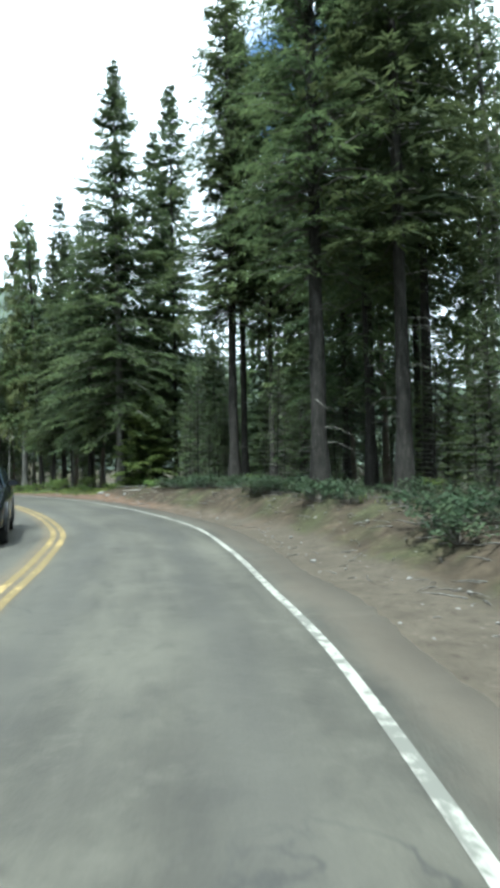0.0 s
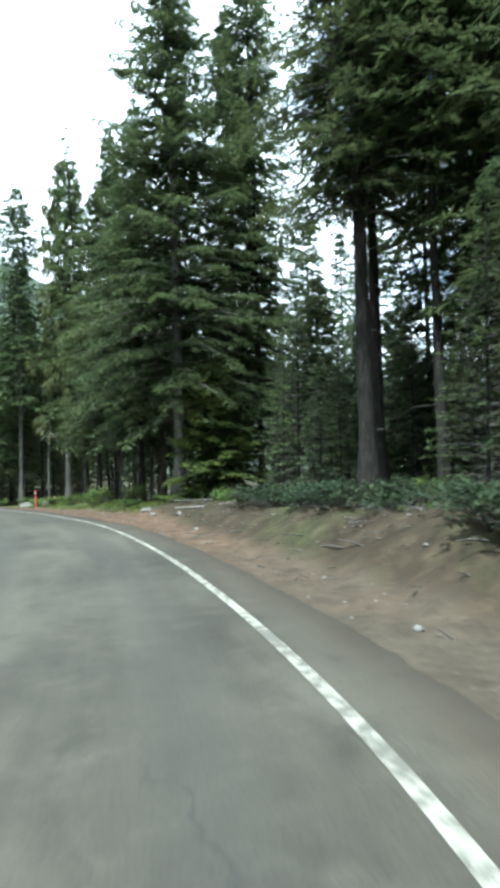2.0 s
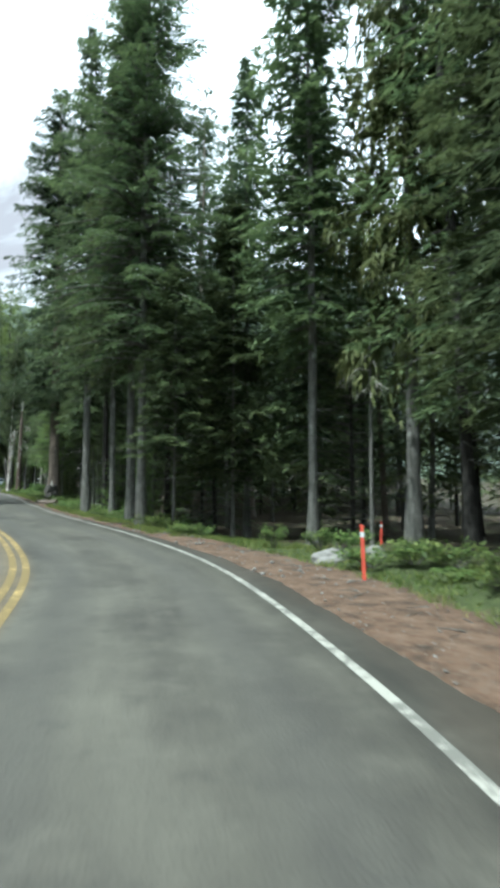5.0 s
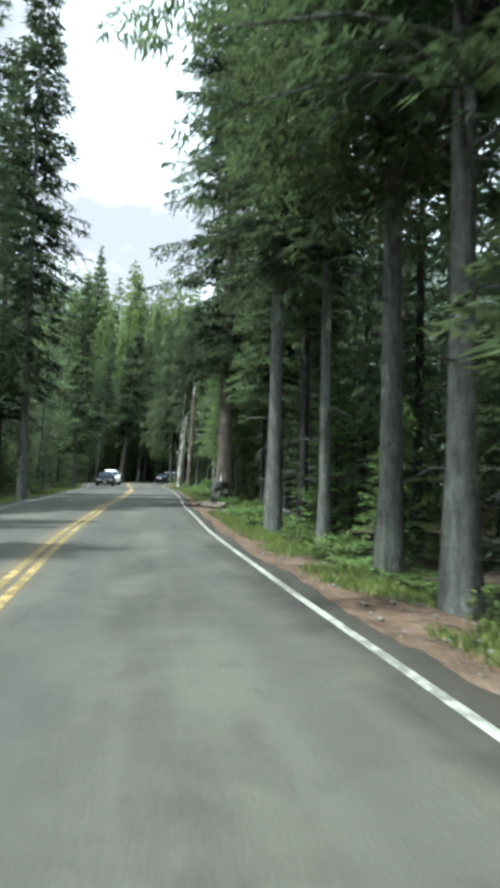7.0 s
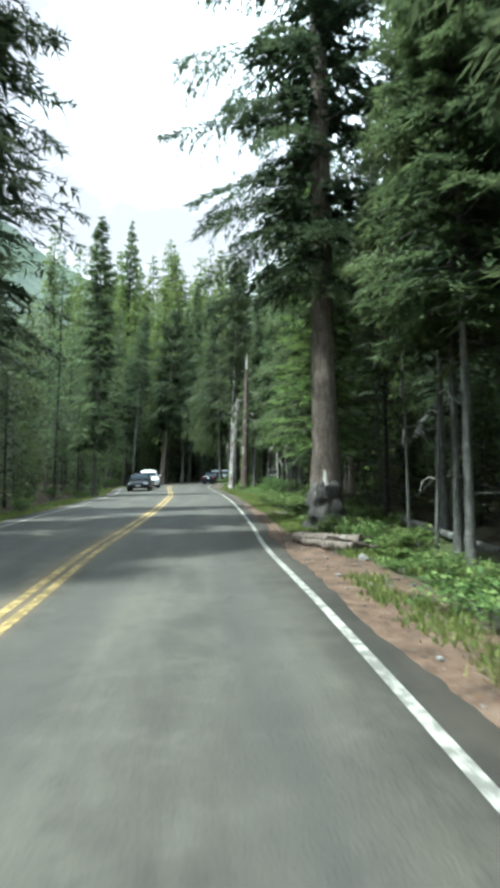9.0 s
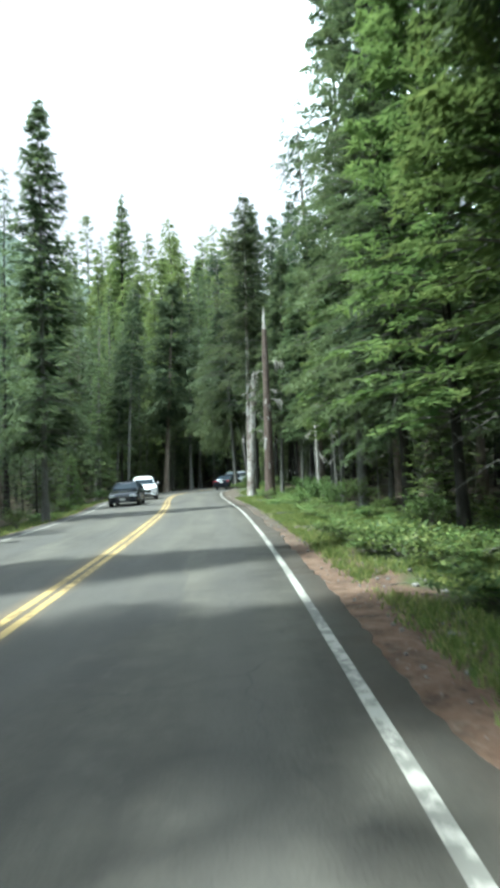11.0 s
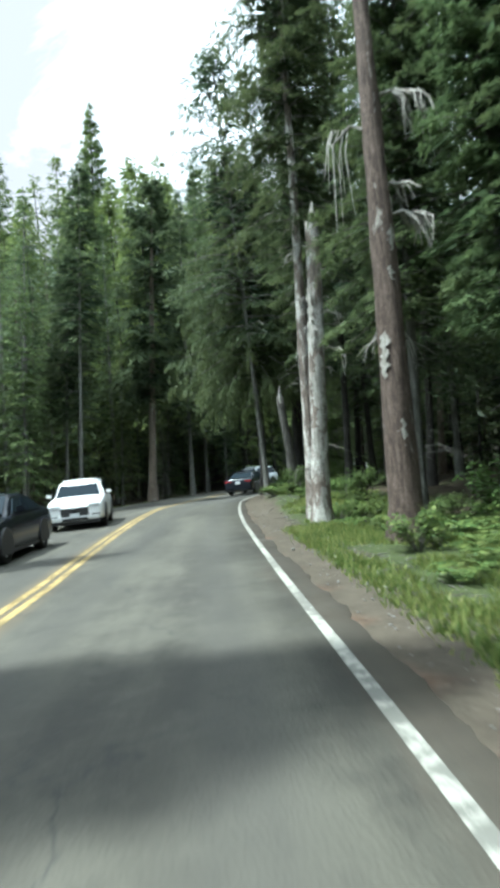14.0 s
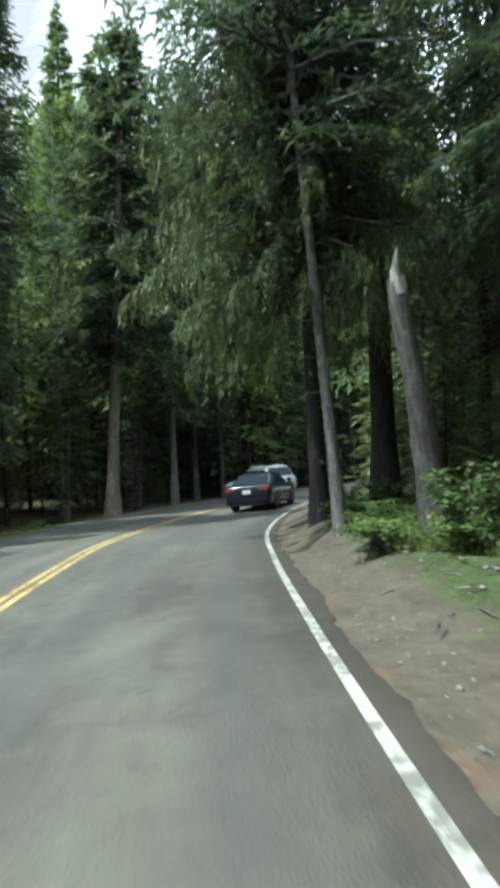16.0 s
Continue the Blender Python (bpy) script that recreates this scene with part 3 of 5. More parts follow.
# ---- conifers ----
def tube(points, radii, sides, rng, rough=0.06, cap=True):
    """A tapered tube along points."""
    p, r = np.asarray(points, float), np.asarray(radii, float)
    t = np.gradient(p, axis=0)
    t /= np.linalg.norm(t, axis=1)[:, None]
    side = np.cross(t, (0.31, 0.95, 0.05))
    side /= np.linalg.norm(side, axis=1)[:, None]
    up = np.cross(side, t)
    a = np.linspace(0, 2 * np.pi, sides, endpoint=False)
    swell = 1 + rng.normal(0, rough, (len(p), sides)) if rough else np.ones((len(p), sides))
    v = p[:, None] + (r[:, None] * swell)[..., None] * (np.cos(a)[None, :, None] * side[:, None] + np.sin(a)[None, :, None] * up[:, None])
    idx = np.arange(len(p) * sides).reshape(len(p), sides)
    nxt = np.roll(idx, -1, axis=1)
    f = np.stack([idx[:-1], nxt[:-1], nxt[1:], idx[1:]], -1).reshape(-1, 4)
    return v.reshape(-1, 3), f


def joined(chunks):
    vs, fs, n = [], [], 0
    for v, f in chunks:
        vs.append(v)
        fs.append(f + n)
        n += len(v)
    return np.concatenate(vs), np.concatenate(fs)


def trunk_line(h, lean, rng, steps=14, wander=0.022):
    u = np.linspace(0, 1, steps)
    drift = np.cumsum(rng.normal(0, wander, (steps, 2)), 0) * u[:, None]
    return np.stack([lean[0] * u * h + drift[:, 0], lean[1] * u * h + drift[:, 1], u * h - 0.35 * (1 - u) ** 20], 1)


def trunk_mesh(h, dia, lean, rng, material, sides=10, top=0.06, jagged=False, wander=0.022):
    p = trunk_line(h, lean, rng, wander=wander)
    u = np.linspace(0, 1, len(p))
    r = dia / 2 * ((1 - u) ** 0.8 * (1 - top) + top) + dia * 0.32 * np.exp(-u * h / 0.35)
    v, f = tube(p, r, sides, rng, 0.07)
    if jagged:
        v[-sides:, 2] += rng.uniform(-0.1, 0.4, sides) * dia * 1.5
        mid = v[-sides:].mean(0) - (0, 0, dia * 0.5)
        n = len(v)
        v = np.vstack([v, mid])
        ring = np.arange(n - sides, n)
        f = np.vstack([f, np.stack([ring, np.roll(ring, -1), np.full(sides, n), np.full(sides, n)], 1)])
        faces = [tuple(dict.fromkeys(q)) for q in f.tolist()]
        return mesh_of("trunk", v, faces, material, True), p
    return mesh_of("trunk", v, f, material, True), p


def crown_arrays(h, base, r, trunk, rng, style, blades, branches, coarse=1.0):
    """Boughs (spines) and their sprays. style: fir, hemlock, cedar, spire, young."""
    S = {"fir": dict(pw=0.92, rise=0.12, droop=0.42, twig=0.64, hang=0.46, blade=0.26, wide=0.027, gap=0.56),
         "hemlock": dict(pw=0.55, rise=0.10, droop=0.46, twig=1.1, hang=0.60, blade=0.25, wide=0.030, gap=0.5),
         "cedar": dict(pw=0.55, rise=0.16, droop=0.55, twig=1.05, hang=2.4, blade=0.30, wide=0.026, gap=0.4),
         "spire": dict(pw=0.62, rise=0.02, droop=0.36, twig=0.52, hang=0.5, blade=0.25, wide=0.030, gap=0.5),
         "young": dict(pw=0.90, rise=0.22, droop=0.25, twig=0.42, hang=0.2, blade=0.19, wide=0.026, gap=0.25)}[style]
    branches = int(branches * {"hemlock": 0.5, "cedar": 0.6}.get(style, 1.0)) if coarse < 1.5 else branches      # fewer, heavier boughs
    S["blade"] *= coarse
    S["wide"] *= coarse**1.3
    u = np.sort(rng.uniform(0, 1, branches) ** 0.95)
    z = base + (h - base) * u * 0.985
    step = 0.031 * (h - base)                             # boughs sit in loose whorls
    z = np.clip(np.round(z / step) * step + rng.normal(0, 0.16 * step, branches), base * 0.9, h * 0.99)
    full = np.clip((1 - u), 0.015, 1) ** S["pw"] * np.clip(0.62 + u * 2.8, 0, 1)
    clump = 1 + 0.16 * np.sin(u * 37 + rng.uniform(0, 6)) + 0.12 * np.sin(u * 83 + rng.uniform(0, 6)) + 0.08 * np.sin(3 * np.arange(branches) * 2.39996 + rng.uniform(0, 6))
    r = r * (1.12 if style == "fir" else 1.0)
    length = r * full * rng.uniform(1 - S["gap"], 1.12, branches) * clump + 0.28 * np.clip((1 - u) * 8, 0, 1)
    length = np.minimum(length, 1.02 * r * full + 0.25)
    az = np.arange(branches) * 2.39996 + rng.normal(0, 0.5, branches)
    ox, oy = np.interp(z, trunk[:, 2], trunk[:, 0]), np.interp(z, trunk[:, 2], trunk[:, 1])
    rise = S["rise"] + 0.55 * u**2 + rng.normal(0, 0.08, branches)
    droop = S["droop"] * (1.15 - u)
    d = np.stack([np.cos(az), np.sin(az), np.zeros(branches)], 1)
    o = np.stack([ox, oy, z], 1)

    def spine(i, t):
        L = length[i]
        lift = rise[i] * t - droop[i] * t * t + 0.12 * droop[i] * np.clip(t - 0.7, 0, 1) * 3
        return o[i] + d[i] * (L * t)[:, None] + np.stack([0 * t, 0 * t, L * lift], 1)

    limbs = []
    for i in range(branches):
        if length[i] > 0.9 and (coarse < 1.3 or (i % 3 == 0 and coarse < 2)):
            t = np.array([0, 0.4, 0.8])
            limbs.append(tube(spine(np.full(3, i), t), np.array([0.028, 0.018, 0.006]) * (0.6 + length[i] / 3), 3, rng, 0))
    # flat side twigs along each bough, and needle sprays along each twig
    weight = length**0.8 + 0.22
    i = rng.choice(branches, blades, p=weight / weight.sum())
    count = np.maximum((length[i] * 5).astype(int), 3)
    place = np.floor(rng.uniform(0, 1, blades) * count)
    t = 0.12 + 0.88 * ((place + 0.5) / count) ** 0.64
    which = np.where(rng.uniform(size=blades) < 0.5, -1, 1)
    seed_ = np.sin(i * 12.9898 + place * 78.233 + which * 37.7) * 43758.5
    dice = seed_ - np.floor(seed_)
    a2 = az[i] + which * (0.55 + 0.75 * dice)
    tl = S["twig"] * (0.45 + 0.8 * dice) * (1.25 - t) * np.clip(length[i] / 1.6, 0.35, 1.25)
    q = rng.uniform(0, 1, blades) ** 0.8
    hang = S["hang"] * (0.4 + 1.1 * dice)
    if style == "cedar":
        out, down = tl * q * 0.30, tl * q * hang * 0.55
    else:
        out, down = tl * q, tl * hang * q * (0.35 + 0.65 * q)
    b = spine(i, t) + np.stack([np.cos(a2) * out, np.sin(a2) * out, -down], 1) + rng.normal(0, 0.03, (blades, 3))
    a3 = a2 + rng.normal(0, 0.65, blades)
    bl = S["blade"] * rng.uniform(0.55, 1.3, blades)
    slope = -hang * rng.uniform(0.2, 1.3, blades) + rng.normal(0, 0.15, blades)
    size = bl / np.sqrt(1 + slope**2)
    tip = b + np.stack([np.cos(a3) * size, np.sin(a3) * size, slope * size], 1)
    w = S["wide"] * rng.uniform(0.6, 1.35, blades)
    turn = rng.uniform(-0.6, 0.6, blades)
    perp = np.stack([-np.sin(a3) * np.cos(turn), np.cos(a3) * np.cos(turn), np.sin(turn)], 1) * w[:, None]
    v = np.stack([b + perp, tip, b - perp], 1).reshape(-1, 3)
    # broad sprays close to the trunk, darkest tone painted for the crown's inner shade
    core = blades // (15 if style == "hemlock" and h > 28 else 14 if coarse > 2 else 26)
    ci = rng.choice(branches, core, p=weight / weight.sum())
    cb = spine(ci, rng.uniform(0.05, 0.5, core)) + rng.normal(0, 0.12, (core, 3))
    ca = az[ci] + rng.normal(0, 0.8, core)
    cl = np.minimum(S["blade"] * rng.uniform(1.4, 2.4, core), 0.2 + 0.25 * length[ci])
    ct = cb + np.stack([np.cos(ca) * cl, np.sin(ca) * cl, -cl * rng.uniform(0.1, 0.7, core)], 1)
    roll = rng.uniform(-1.2, 1.2, core)
    cp = np.stack([-np.sin(ca) * np.cos(roll), np.cos(ca) * np.cos(roll), np.sin(roll)], 1) * (cl * 0.24)[:, None]
    v = np.concatenate([v, np.stack([cb + cp, ct, cb - cp], 1).reshape(-1, 3)])
    f = np.arange((blades + core) * 3).reshape(-1, 3)
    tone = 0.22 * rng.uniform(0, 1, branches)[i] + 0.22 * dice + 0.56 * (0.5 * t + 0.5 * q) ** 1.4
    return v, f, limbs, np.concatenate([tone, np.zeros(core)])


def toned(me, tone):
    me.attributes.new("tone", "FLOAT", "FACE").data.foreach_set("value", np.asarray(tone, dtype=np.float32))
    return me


def conifer(name, x, y, h, r, base, dia, style="fir", blades=7000, branches=150, seed=1, needles=None, trunk_mat=None, lean=(0, 0),
            label="", dead=10, category="tree", group="roadside conifers", z=None, coarse=1.0):
    rng = np.random.default_rng(seed)
    tree = empty_at(name, pose(x, y, (z_at(x, y) if z is None else z) - 0.05))
    tm, line = trunk_mesh(h, dia, lean, rng, trunk_mat or BARK_DARK, 9 if blades > 5000 else 7)
    part("trunk", tm, None, tree)
    v, f, limbs, tone = crown_arrays(h, base, r, line, rng, style, blades, branches, coarse)
    for k in range(dead):
        zz = rng.uniform(min(1.2, base * 0.5), max(base, 1.5) * 1.15)
        a, L = rng.uniform(0, 6.28), rng.uniform(0.3, 1.5)
        o = np.array([np.interp(zz, line[:, 2], line[:, 0]), np.interp(zz, line[:, 2], line[:, 1]), zz])
        q = np.array([o, o + (math.cos(a) * L * 0.5, math.sin(a) * L * 0.5, 0.02), o + (math.cos(a + 0.3) * L, math.sin(a + 0.3) * L, -0.25 * L)])
        limbs.append(tube(q, [0.022, 0.014, 0.004], 3, rng, 0))
    lv, lf = joined(limbs)
    tagged(part("bough_wood", mesh_of("bough_wood", lv, lf, TWIGS), None, tree), kind="stuff")
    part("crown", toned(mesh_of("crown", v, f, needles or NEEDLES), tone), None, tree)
    return tagged(tree, label or "tall dark green fir with drooping boughs beside the road", category, group)


# ---- the trees that stand beside the road, in the order of the drive ----
LABELS = {"fir": "tall dark green fir with drooping boughs beside the road", "spire": "slender narrow fir with a bare lower trunk",
          "hemlock": "old hemlock with a bare trunk and heavy hanging boughs", "cedar": "cedar with long hanging light green sprays",
          "young": "young bright green conifer with low boughs at the forest edge"}
CLOSE = ((-11.0, 41.2), (-12.9, 43.5), (-14.8, 45.6), (-43.4, 60.4), (-45.0, 62.3), (-43.6, 62.9), (-47.0, 64.5), (1.35, 18.7), (-1.35, 29.8), (-5.4, 40.8), (-8.4, 38.2), (-28.2, 49.4), (-30.5, 51.2), (-34.9, 54.4), (-36.2, 53.9), (-49.4, 62.5), (-59.3, 70.8), (-93.0, 87.3), (-90.85, 85.95), (-93.2, 89.6), (-81.9, 81.2))          # the trees that the road passes nearest, with finer sprays
OVERHEAD = ((-62.3, 74.4), (-84.0, 83.2), (-93.0, 87.3), (-87.5, 87.6), (-28.2, 49.4), (-34.9, 54.4), (-36.2, 53.9), (-81.9, 81.2), (-59.3, 70.8), (-78.0, 80.9), (-81.4, 84.8), (-74.9, 81.0))
PLANTED = []


def tilt(x):
    """The banked last bend: the trunks there stand tilted a little against the road."""
    f = float(np.interp(x, [-84, -62], [0.05, 0.0]))
    return 0.55 * f, 0.84 * f


def plant(name, x, y, h, r, base, dia, style, blades, needles, wood, lean=(0, 0)):
    """One roadside tree: place, height, crown radius, crown base, trunk width, habit, sprays, needles, bark, lean."""
    k = len(PLANTED)
    lean = tuple(a + b for a, b in zip(lean, tilt(x)))
    near, edge = (x, y) in CLOSE, -78.5 < x < -42 and y > 60
    over = min((x - a) ** 2 + (y - b) ** 2 for a, b in OVERHEAD) < 1.0       # boughs right over the lane, with the finest sprays
    count = blades * (4.6 if over else 3.7 if near else 2.4 if edge else 2.2 if x > -7 else 1.7)
    tree = conifer(name, x, y, h, r, base, dia, style, int(count), 120 + int(h * (11 if near else 9)), 100 + k, needles, wood, lean, LABELS[style],
            coarse=2.0 if x < -115 else 0.72 if over else 0.78 if dia > 0.7 else 0.95 if near else 1.1 if edge else 1.36)
    PLANTED.append((x, y))
    return tree


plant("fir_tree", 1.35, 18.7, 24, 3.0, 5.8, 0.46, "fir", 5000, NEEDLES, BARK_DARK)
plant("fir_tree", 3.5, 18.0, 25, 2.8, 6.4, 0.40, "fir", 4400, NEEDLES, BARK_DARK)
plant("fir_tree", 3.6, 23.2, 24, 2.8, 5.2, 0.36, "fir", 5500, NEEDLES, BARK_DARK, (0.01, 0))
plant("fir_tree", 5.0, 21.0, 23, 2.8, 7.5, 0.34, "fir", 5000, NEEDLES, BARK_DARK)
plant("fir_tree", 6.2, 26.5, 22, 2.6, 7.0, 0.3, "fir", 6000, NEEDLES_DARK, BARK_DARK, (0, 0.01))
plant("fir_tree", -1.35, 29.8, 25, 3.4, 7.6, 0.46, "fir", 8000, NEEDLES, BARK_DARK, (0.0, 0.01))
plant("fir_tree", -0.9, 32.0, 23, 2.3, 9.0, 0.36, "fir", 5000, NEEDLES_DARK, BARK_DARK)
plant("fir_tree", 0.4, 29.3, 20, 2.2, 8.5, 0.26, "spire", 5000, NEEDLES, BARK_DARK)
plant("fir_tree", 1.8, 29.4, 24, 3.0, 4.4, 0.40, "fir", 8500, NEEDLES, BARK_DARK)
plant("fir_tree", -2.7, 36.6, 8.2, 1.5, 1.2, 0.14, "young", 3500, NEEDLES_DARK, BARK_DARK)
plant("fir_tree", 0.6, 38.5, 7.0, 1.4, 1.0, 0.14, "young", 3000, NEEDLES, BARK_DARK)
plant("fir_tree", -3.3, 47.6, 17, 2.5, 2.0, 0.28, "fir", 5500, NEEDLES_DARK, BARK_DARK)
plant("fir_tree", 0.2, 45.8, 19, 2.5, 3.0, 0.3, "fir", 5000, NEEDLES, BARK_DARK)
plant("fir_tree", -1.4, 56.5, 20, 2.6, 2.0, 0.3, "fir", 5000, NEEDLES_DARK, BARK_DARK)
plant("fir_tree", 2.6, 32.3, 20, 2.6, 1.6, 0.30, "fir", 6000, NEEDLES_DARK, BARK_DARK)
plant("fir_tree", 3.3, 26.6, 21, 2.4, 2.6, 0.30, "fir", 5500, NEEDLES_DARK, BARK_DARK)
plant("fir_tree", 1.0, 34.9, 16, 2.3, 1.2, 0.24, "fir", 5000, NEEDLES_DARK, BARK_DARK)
plant("fir_tree", -8.4, 38.2, 26.3, 4.9, 3.4, 0.46, "fir", 18000, NEEDLES, BARK_GREY)
plant("fir_tree", -6.7, 37.3, 5.4, 2.1, 0.2, 0.07, "young", 6500, NEEDLES_YOUNG, BARK_DARK)
plant("fir_tree", -5.4, 40.8, 26.5, 4.0, 2.2, 0.3, "fir", 15000, NEEDLES, BARK_DARK)
plant("fir_tree", -6.9, 43.6, 25, 3.7, 1.8, 0.34, "fir", 16000, NEEDLES_DARK, BARK_DARK)
plant("fir_tree", -11.0, 41.2, 19, 2.9, 3.0, 0.32, "fir", 9000, NEEDLES_DARK, BARK_DARK)
plant("fir_tree", -12.9, 43.5, 18, 2.4, 3.5, 0.12, "fir", 7000, NEEDLES_DARK, BARK_DARK)
plant("fir_tree", -14.8, 45.6, 17.5, 2.4, 2.8, 0.3, "fir", 7500, NEEDLES, BARK_DARK)
plant("cedar_tree", -18.5, 49.9, 22, 2.5, 5.5, 0.40, "cedar", 10000, NEEDLES_LIGHT, BARK_GREY)
plant("fir_tree", -15.6, 50.6, 24, 3.0, 5.0, 0.4, "fir", 8000, NEEDLES_DARK, BARK_DARK)
plant("fir_tree", -21.4, 49.5, 20.2, 2.6, 6.2, 0.31, "spire", 6500, NEEDLES, BARK_GREY)
plant("fir_tree", -22.8, 52.2, 17, 2.2, 3.0, 0.24, "fir", 6500, NEEDLES, BARK_DARK)
plant("fir_tree", -25.9, 48.5, 9, 1.7, 2.2, 0.11, "young", 3800, NEEDLES, BARK_GREY)
plant("fir_tree", -25.2, 50.8, 12.5, 2.0, 2.2, 0.14, "fir", 5500, NEEDLES, BARK_GREY)
plant("fir_tree", -27.3, 54.8, 21, 2.4, 6.5, 0.26, "fir", 6500, NEEDLES_DARK, BARK_GREY)
plant("fir_tree", -28.2, 49.4, 24.6, 4.7, 5.4, 0.34, "fir", 16000, NEEDLES, BARK_GREY)
plant("fir_tree", -30.5, 51.2, 22.5, 2.6, 6.4, 0.36, "fir", 8000, NEEDLES, BARK_GREY)
plant("fir_tree", -34.9, 54.4, 23, 2.3, 6.5, 0.28, "spire", 7000, NEEDLES_DARK, BARK_GREY)
plant("fir_tree", -36.2, 53.9, 25, 2.4, 6.6, 0.36, "fir", 9000, NEEDLES_DARK, BARK_GREY)
plant("fir_tree", -38.4, 57.2, 24, 2.8, 6.0, 0.3, "fir", 7000, NEEDLES_DARK, BARK_DARK)
plant("hemlock_tree", -49.4, 62.5, 31, 4.6, 6.4, 0.74, "hemlock", 30000, NEEDLES_DARK, BARK_BROWN)
plant("fir_tree", -43.4, 60.4, 14, 2.1, 4.6, 0.17, "fir", 6500, NEEDLES, BARK_GREY)
plant("fir_tree", -45.0, 62.3, 16, 2.1, 4.8, 0.17, "fir", 6500, NEEDLES, BARK_GREY)
plant("fir_tree", -43.6, 62.9, 19, 2.6, 4.2, 0.2, "fir", 7000, NEEDLES, BARK_GREY)
plant("fir_tree", -47.0, 64.5, 18, 2.5, 5.0, 0.18, "fir", 6500, NEEDLES_DARK, BARK_GREY)
plant("fir_tree", -52.6, 65.9, 11, 2.0, 2.4, 0.13, "young", 5000, NEEDLES_YOUNG, BARK_GREY)
plant("fir_tree", -55.4, 67.8, 14, 2.3, 2.0, 0.2, "young", 6500, NEEDLES_YOUNG, BARK_DARK)
plant("fir_tree", -59.3, 70.8, 21, 3.0, 2.6, 0.26, "fir", 10000, NEEDLES, BARK_DARK)
plant("fir_tree", -62.3, 74.4, 24, 3.0, 2.2, 0.3, "fir", 10000, NEEDLES, BARK_DARK)
plant("fir_tree", -65.7, 75.5, 23, 2.9, 3.6, 0.3, "fir", 9000, NEEDLES, BARK_GREY)
plant("fir_tree", -67.0, 75.6, 9.5, 1.6, 3.4, 0.17, "young", 3500, NEEDLES_YOUNG, BARK_GREY, (0.04, 0))
plant("fir_tree", -69.5, 77.9, 9.0, 1.5, 3.0, 0.12, "young", 4500, NEEDLES_YOUNG, BARK_GREY)
plant("fir_tree", -72.4, 80.2, 12.5, 2.0, 3.6, 0.16, "young", 6000, NEEDLES_YOUNG, BARK_GREY)
plant("fir_tree", -74.9, 81.0, 17, 1.6, 3.2, 0.15, "fir", 6000, NEEDLES, BARK_GREY)
plant("fir_tree", -75.4, 80.4, 14, 1.2, 3.6, 0.14, "fir", 5000, NEEDLES, BARK_GREY)
plant("fir_tree", -78.0, 80.9, 15, 2.0, 4.4, 0.24, "fir", 6000, NEEDLES, BARK_GREY, (0.02, 0.01))
plant("fir_tree", -81.9, 81.2, 20.5, 2.2, 8.0, 0.34, "hemlock", 7000, NEEDLES, BARK_PEEL)
plant("fir_tree", -81.4, 84.8, 20.5, 2.4, 4.0, 0.25, "spire", 7000, NEEDLES_DARK, BARK_DARK)
bare = plant("fir_tree", -84.0, 83.2, 20.6, 1.6, 6.0, 0.26, "spire", 4200, NEEDLES, BARK_DARK)
plant("fir_tree", -87.5, 87.6, 22, 2.8, 5.0, 0.3, "hemlock", 8000, NEEDLES_DARK, BARK_DARK)
plant("weeping_cedar", -93.0, 87.3, 15.5, 4.4, 5.2, 0.40, "cedar", 17000, NEEDLES_MOSSY, BARK_DARK, (-0.01, -0.02))
plant("fir_tree", -90.85, 85.95, 20, 3.6, 6.8, 0.21, "hemlock", 3800, NEEDLES_DARK, BARK_GREY, (-0.04, -0.06))
plant("fir_tree", -93.2, 89.6, 25, 2.2, 10.0, 0.62, "hemlock", 2300, NEEDLES_DARK, BARK_DARK)
plant("fir_tree", -104.2, 82.0, 21.0, 2.4, 9.5, 0.24, "fir", 4200, NEEDLES_DARK, BARK_GREY, (0.02, 0.03))
plant("fir_tree", -107.0, 82.0, 16.5, 2.6, 6.0, 0.2, "fir", 6000, NEEDLES_DARK, BARK_GREY, (0.02, 0.03))
plant("fir_tree", -110.6, 89.3, 24.0, 4.0, 7.5, 0.62, "hemlock", 20000, NEEDLES_DARK, BARK_BROWN, (0.02, 0.03))
plant("fir_tree", -114.3, 94.5, 26, 3.2, 5.0, 0.36, "fir", 9000, NEEDLES_DARK, BARK_GREY)
plant("fir_tree", -120.5, 99.3, 32, 3.6, 5.0, 0.45, "fir", 8000, NEEDLES, BARK_GREY)
plant("fir_tree", -55.0, 54.2, 30, 3.3, 5.5, 0.36, "fir", 12000, NEEDLES_DARK, BARK_GREY)
plant("fir_tree", -51.0, 49.6, 28, 3.6, 6.5, 0.45, "fir", 11000, NEEDLES_DARK, BARK_GREY)
plant("fir_tree", -61.5, 55.0, 27, 3.0, 3.5, 0.4, "fir", 9000, NEEDLES_DARK, BARK_DARK)
plant("fir_tree", -75.4, 66.0, 19, 2.4, 3.0, 0.28, "fir", 8000, NEEDLES, BARK_GREY)
# two tall far firs, sunlight painted on by the brighter young needles
plant("fir_tree", -137.8, 95.8, 43, 5.0, 6.0, 0.8, "fir", 14000, NEEDLES_YOUNG, BARK_DARK)
plant("fir_tree", -125.0, 96.2, 33, 4.0, 5.0, 0.6, "fir", 8000, NEEDLES_YOUNG, BARK_DARK)

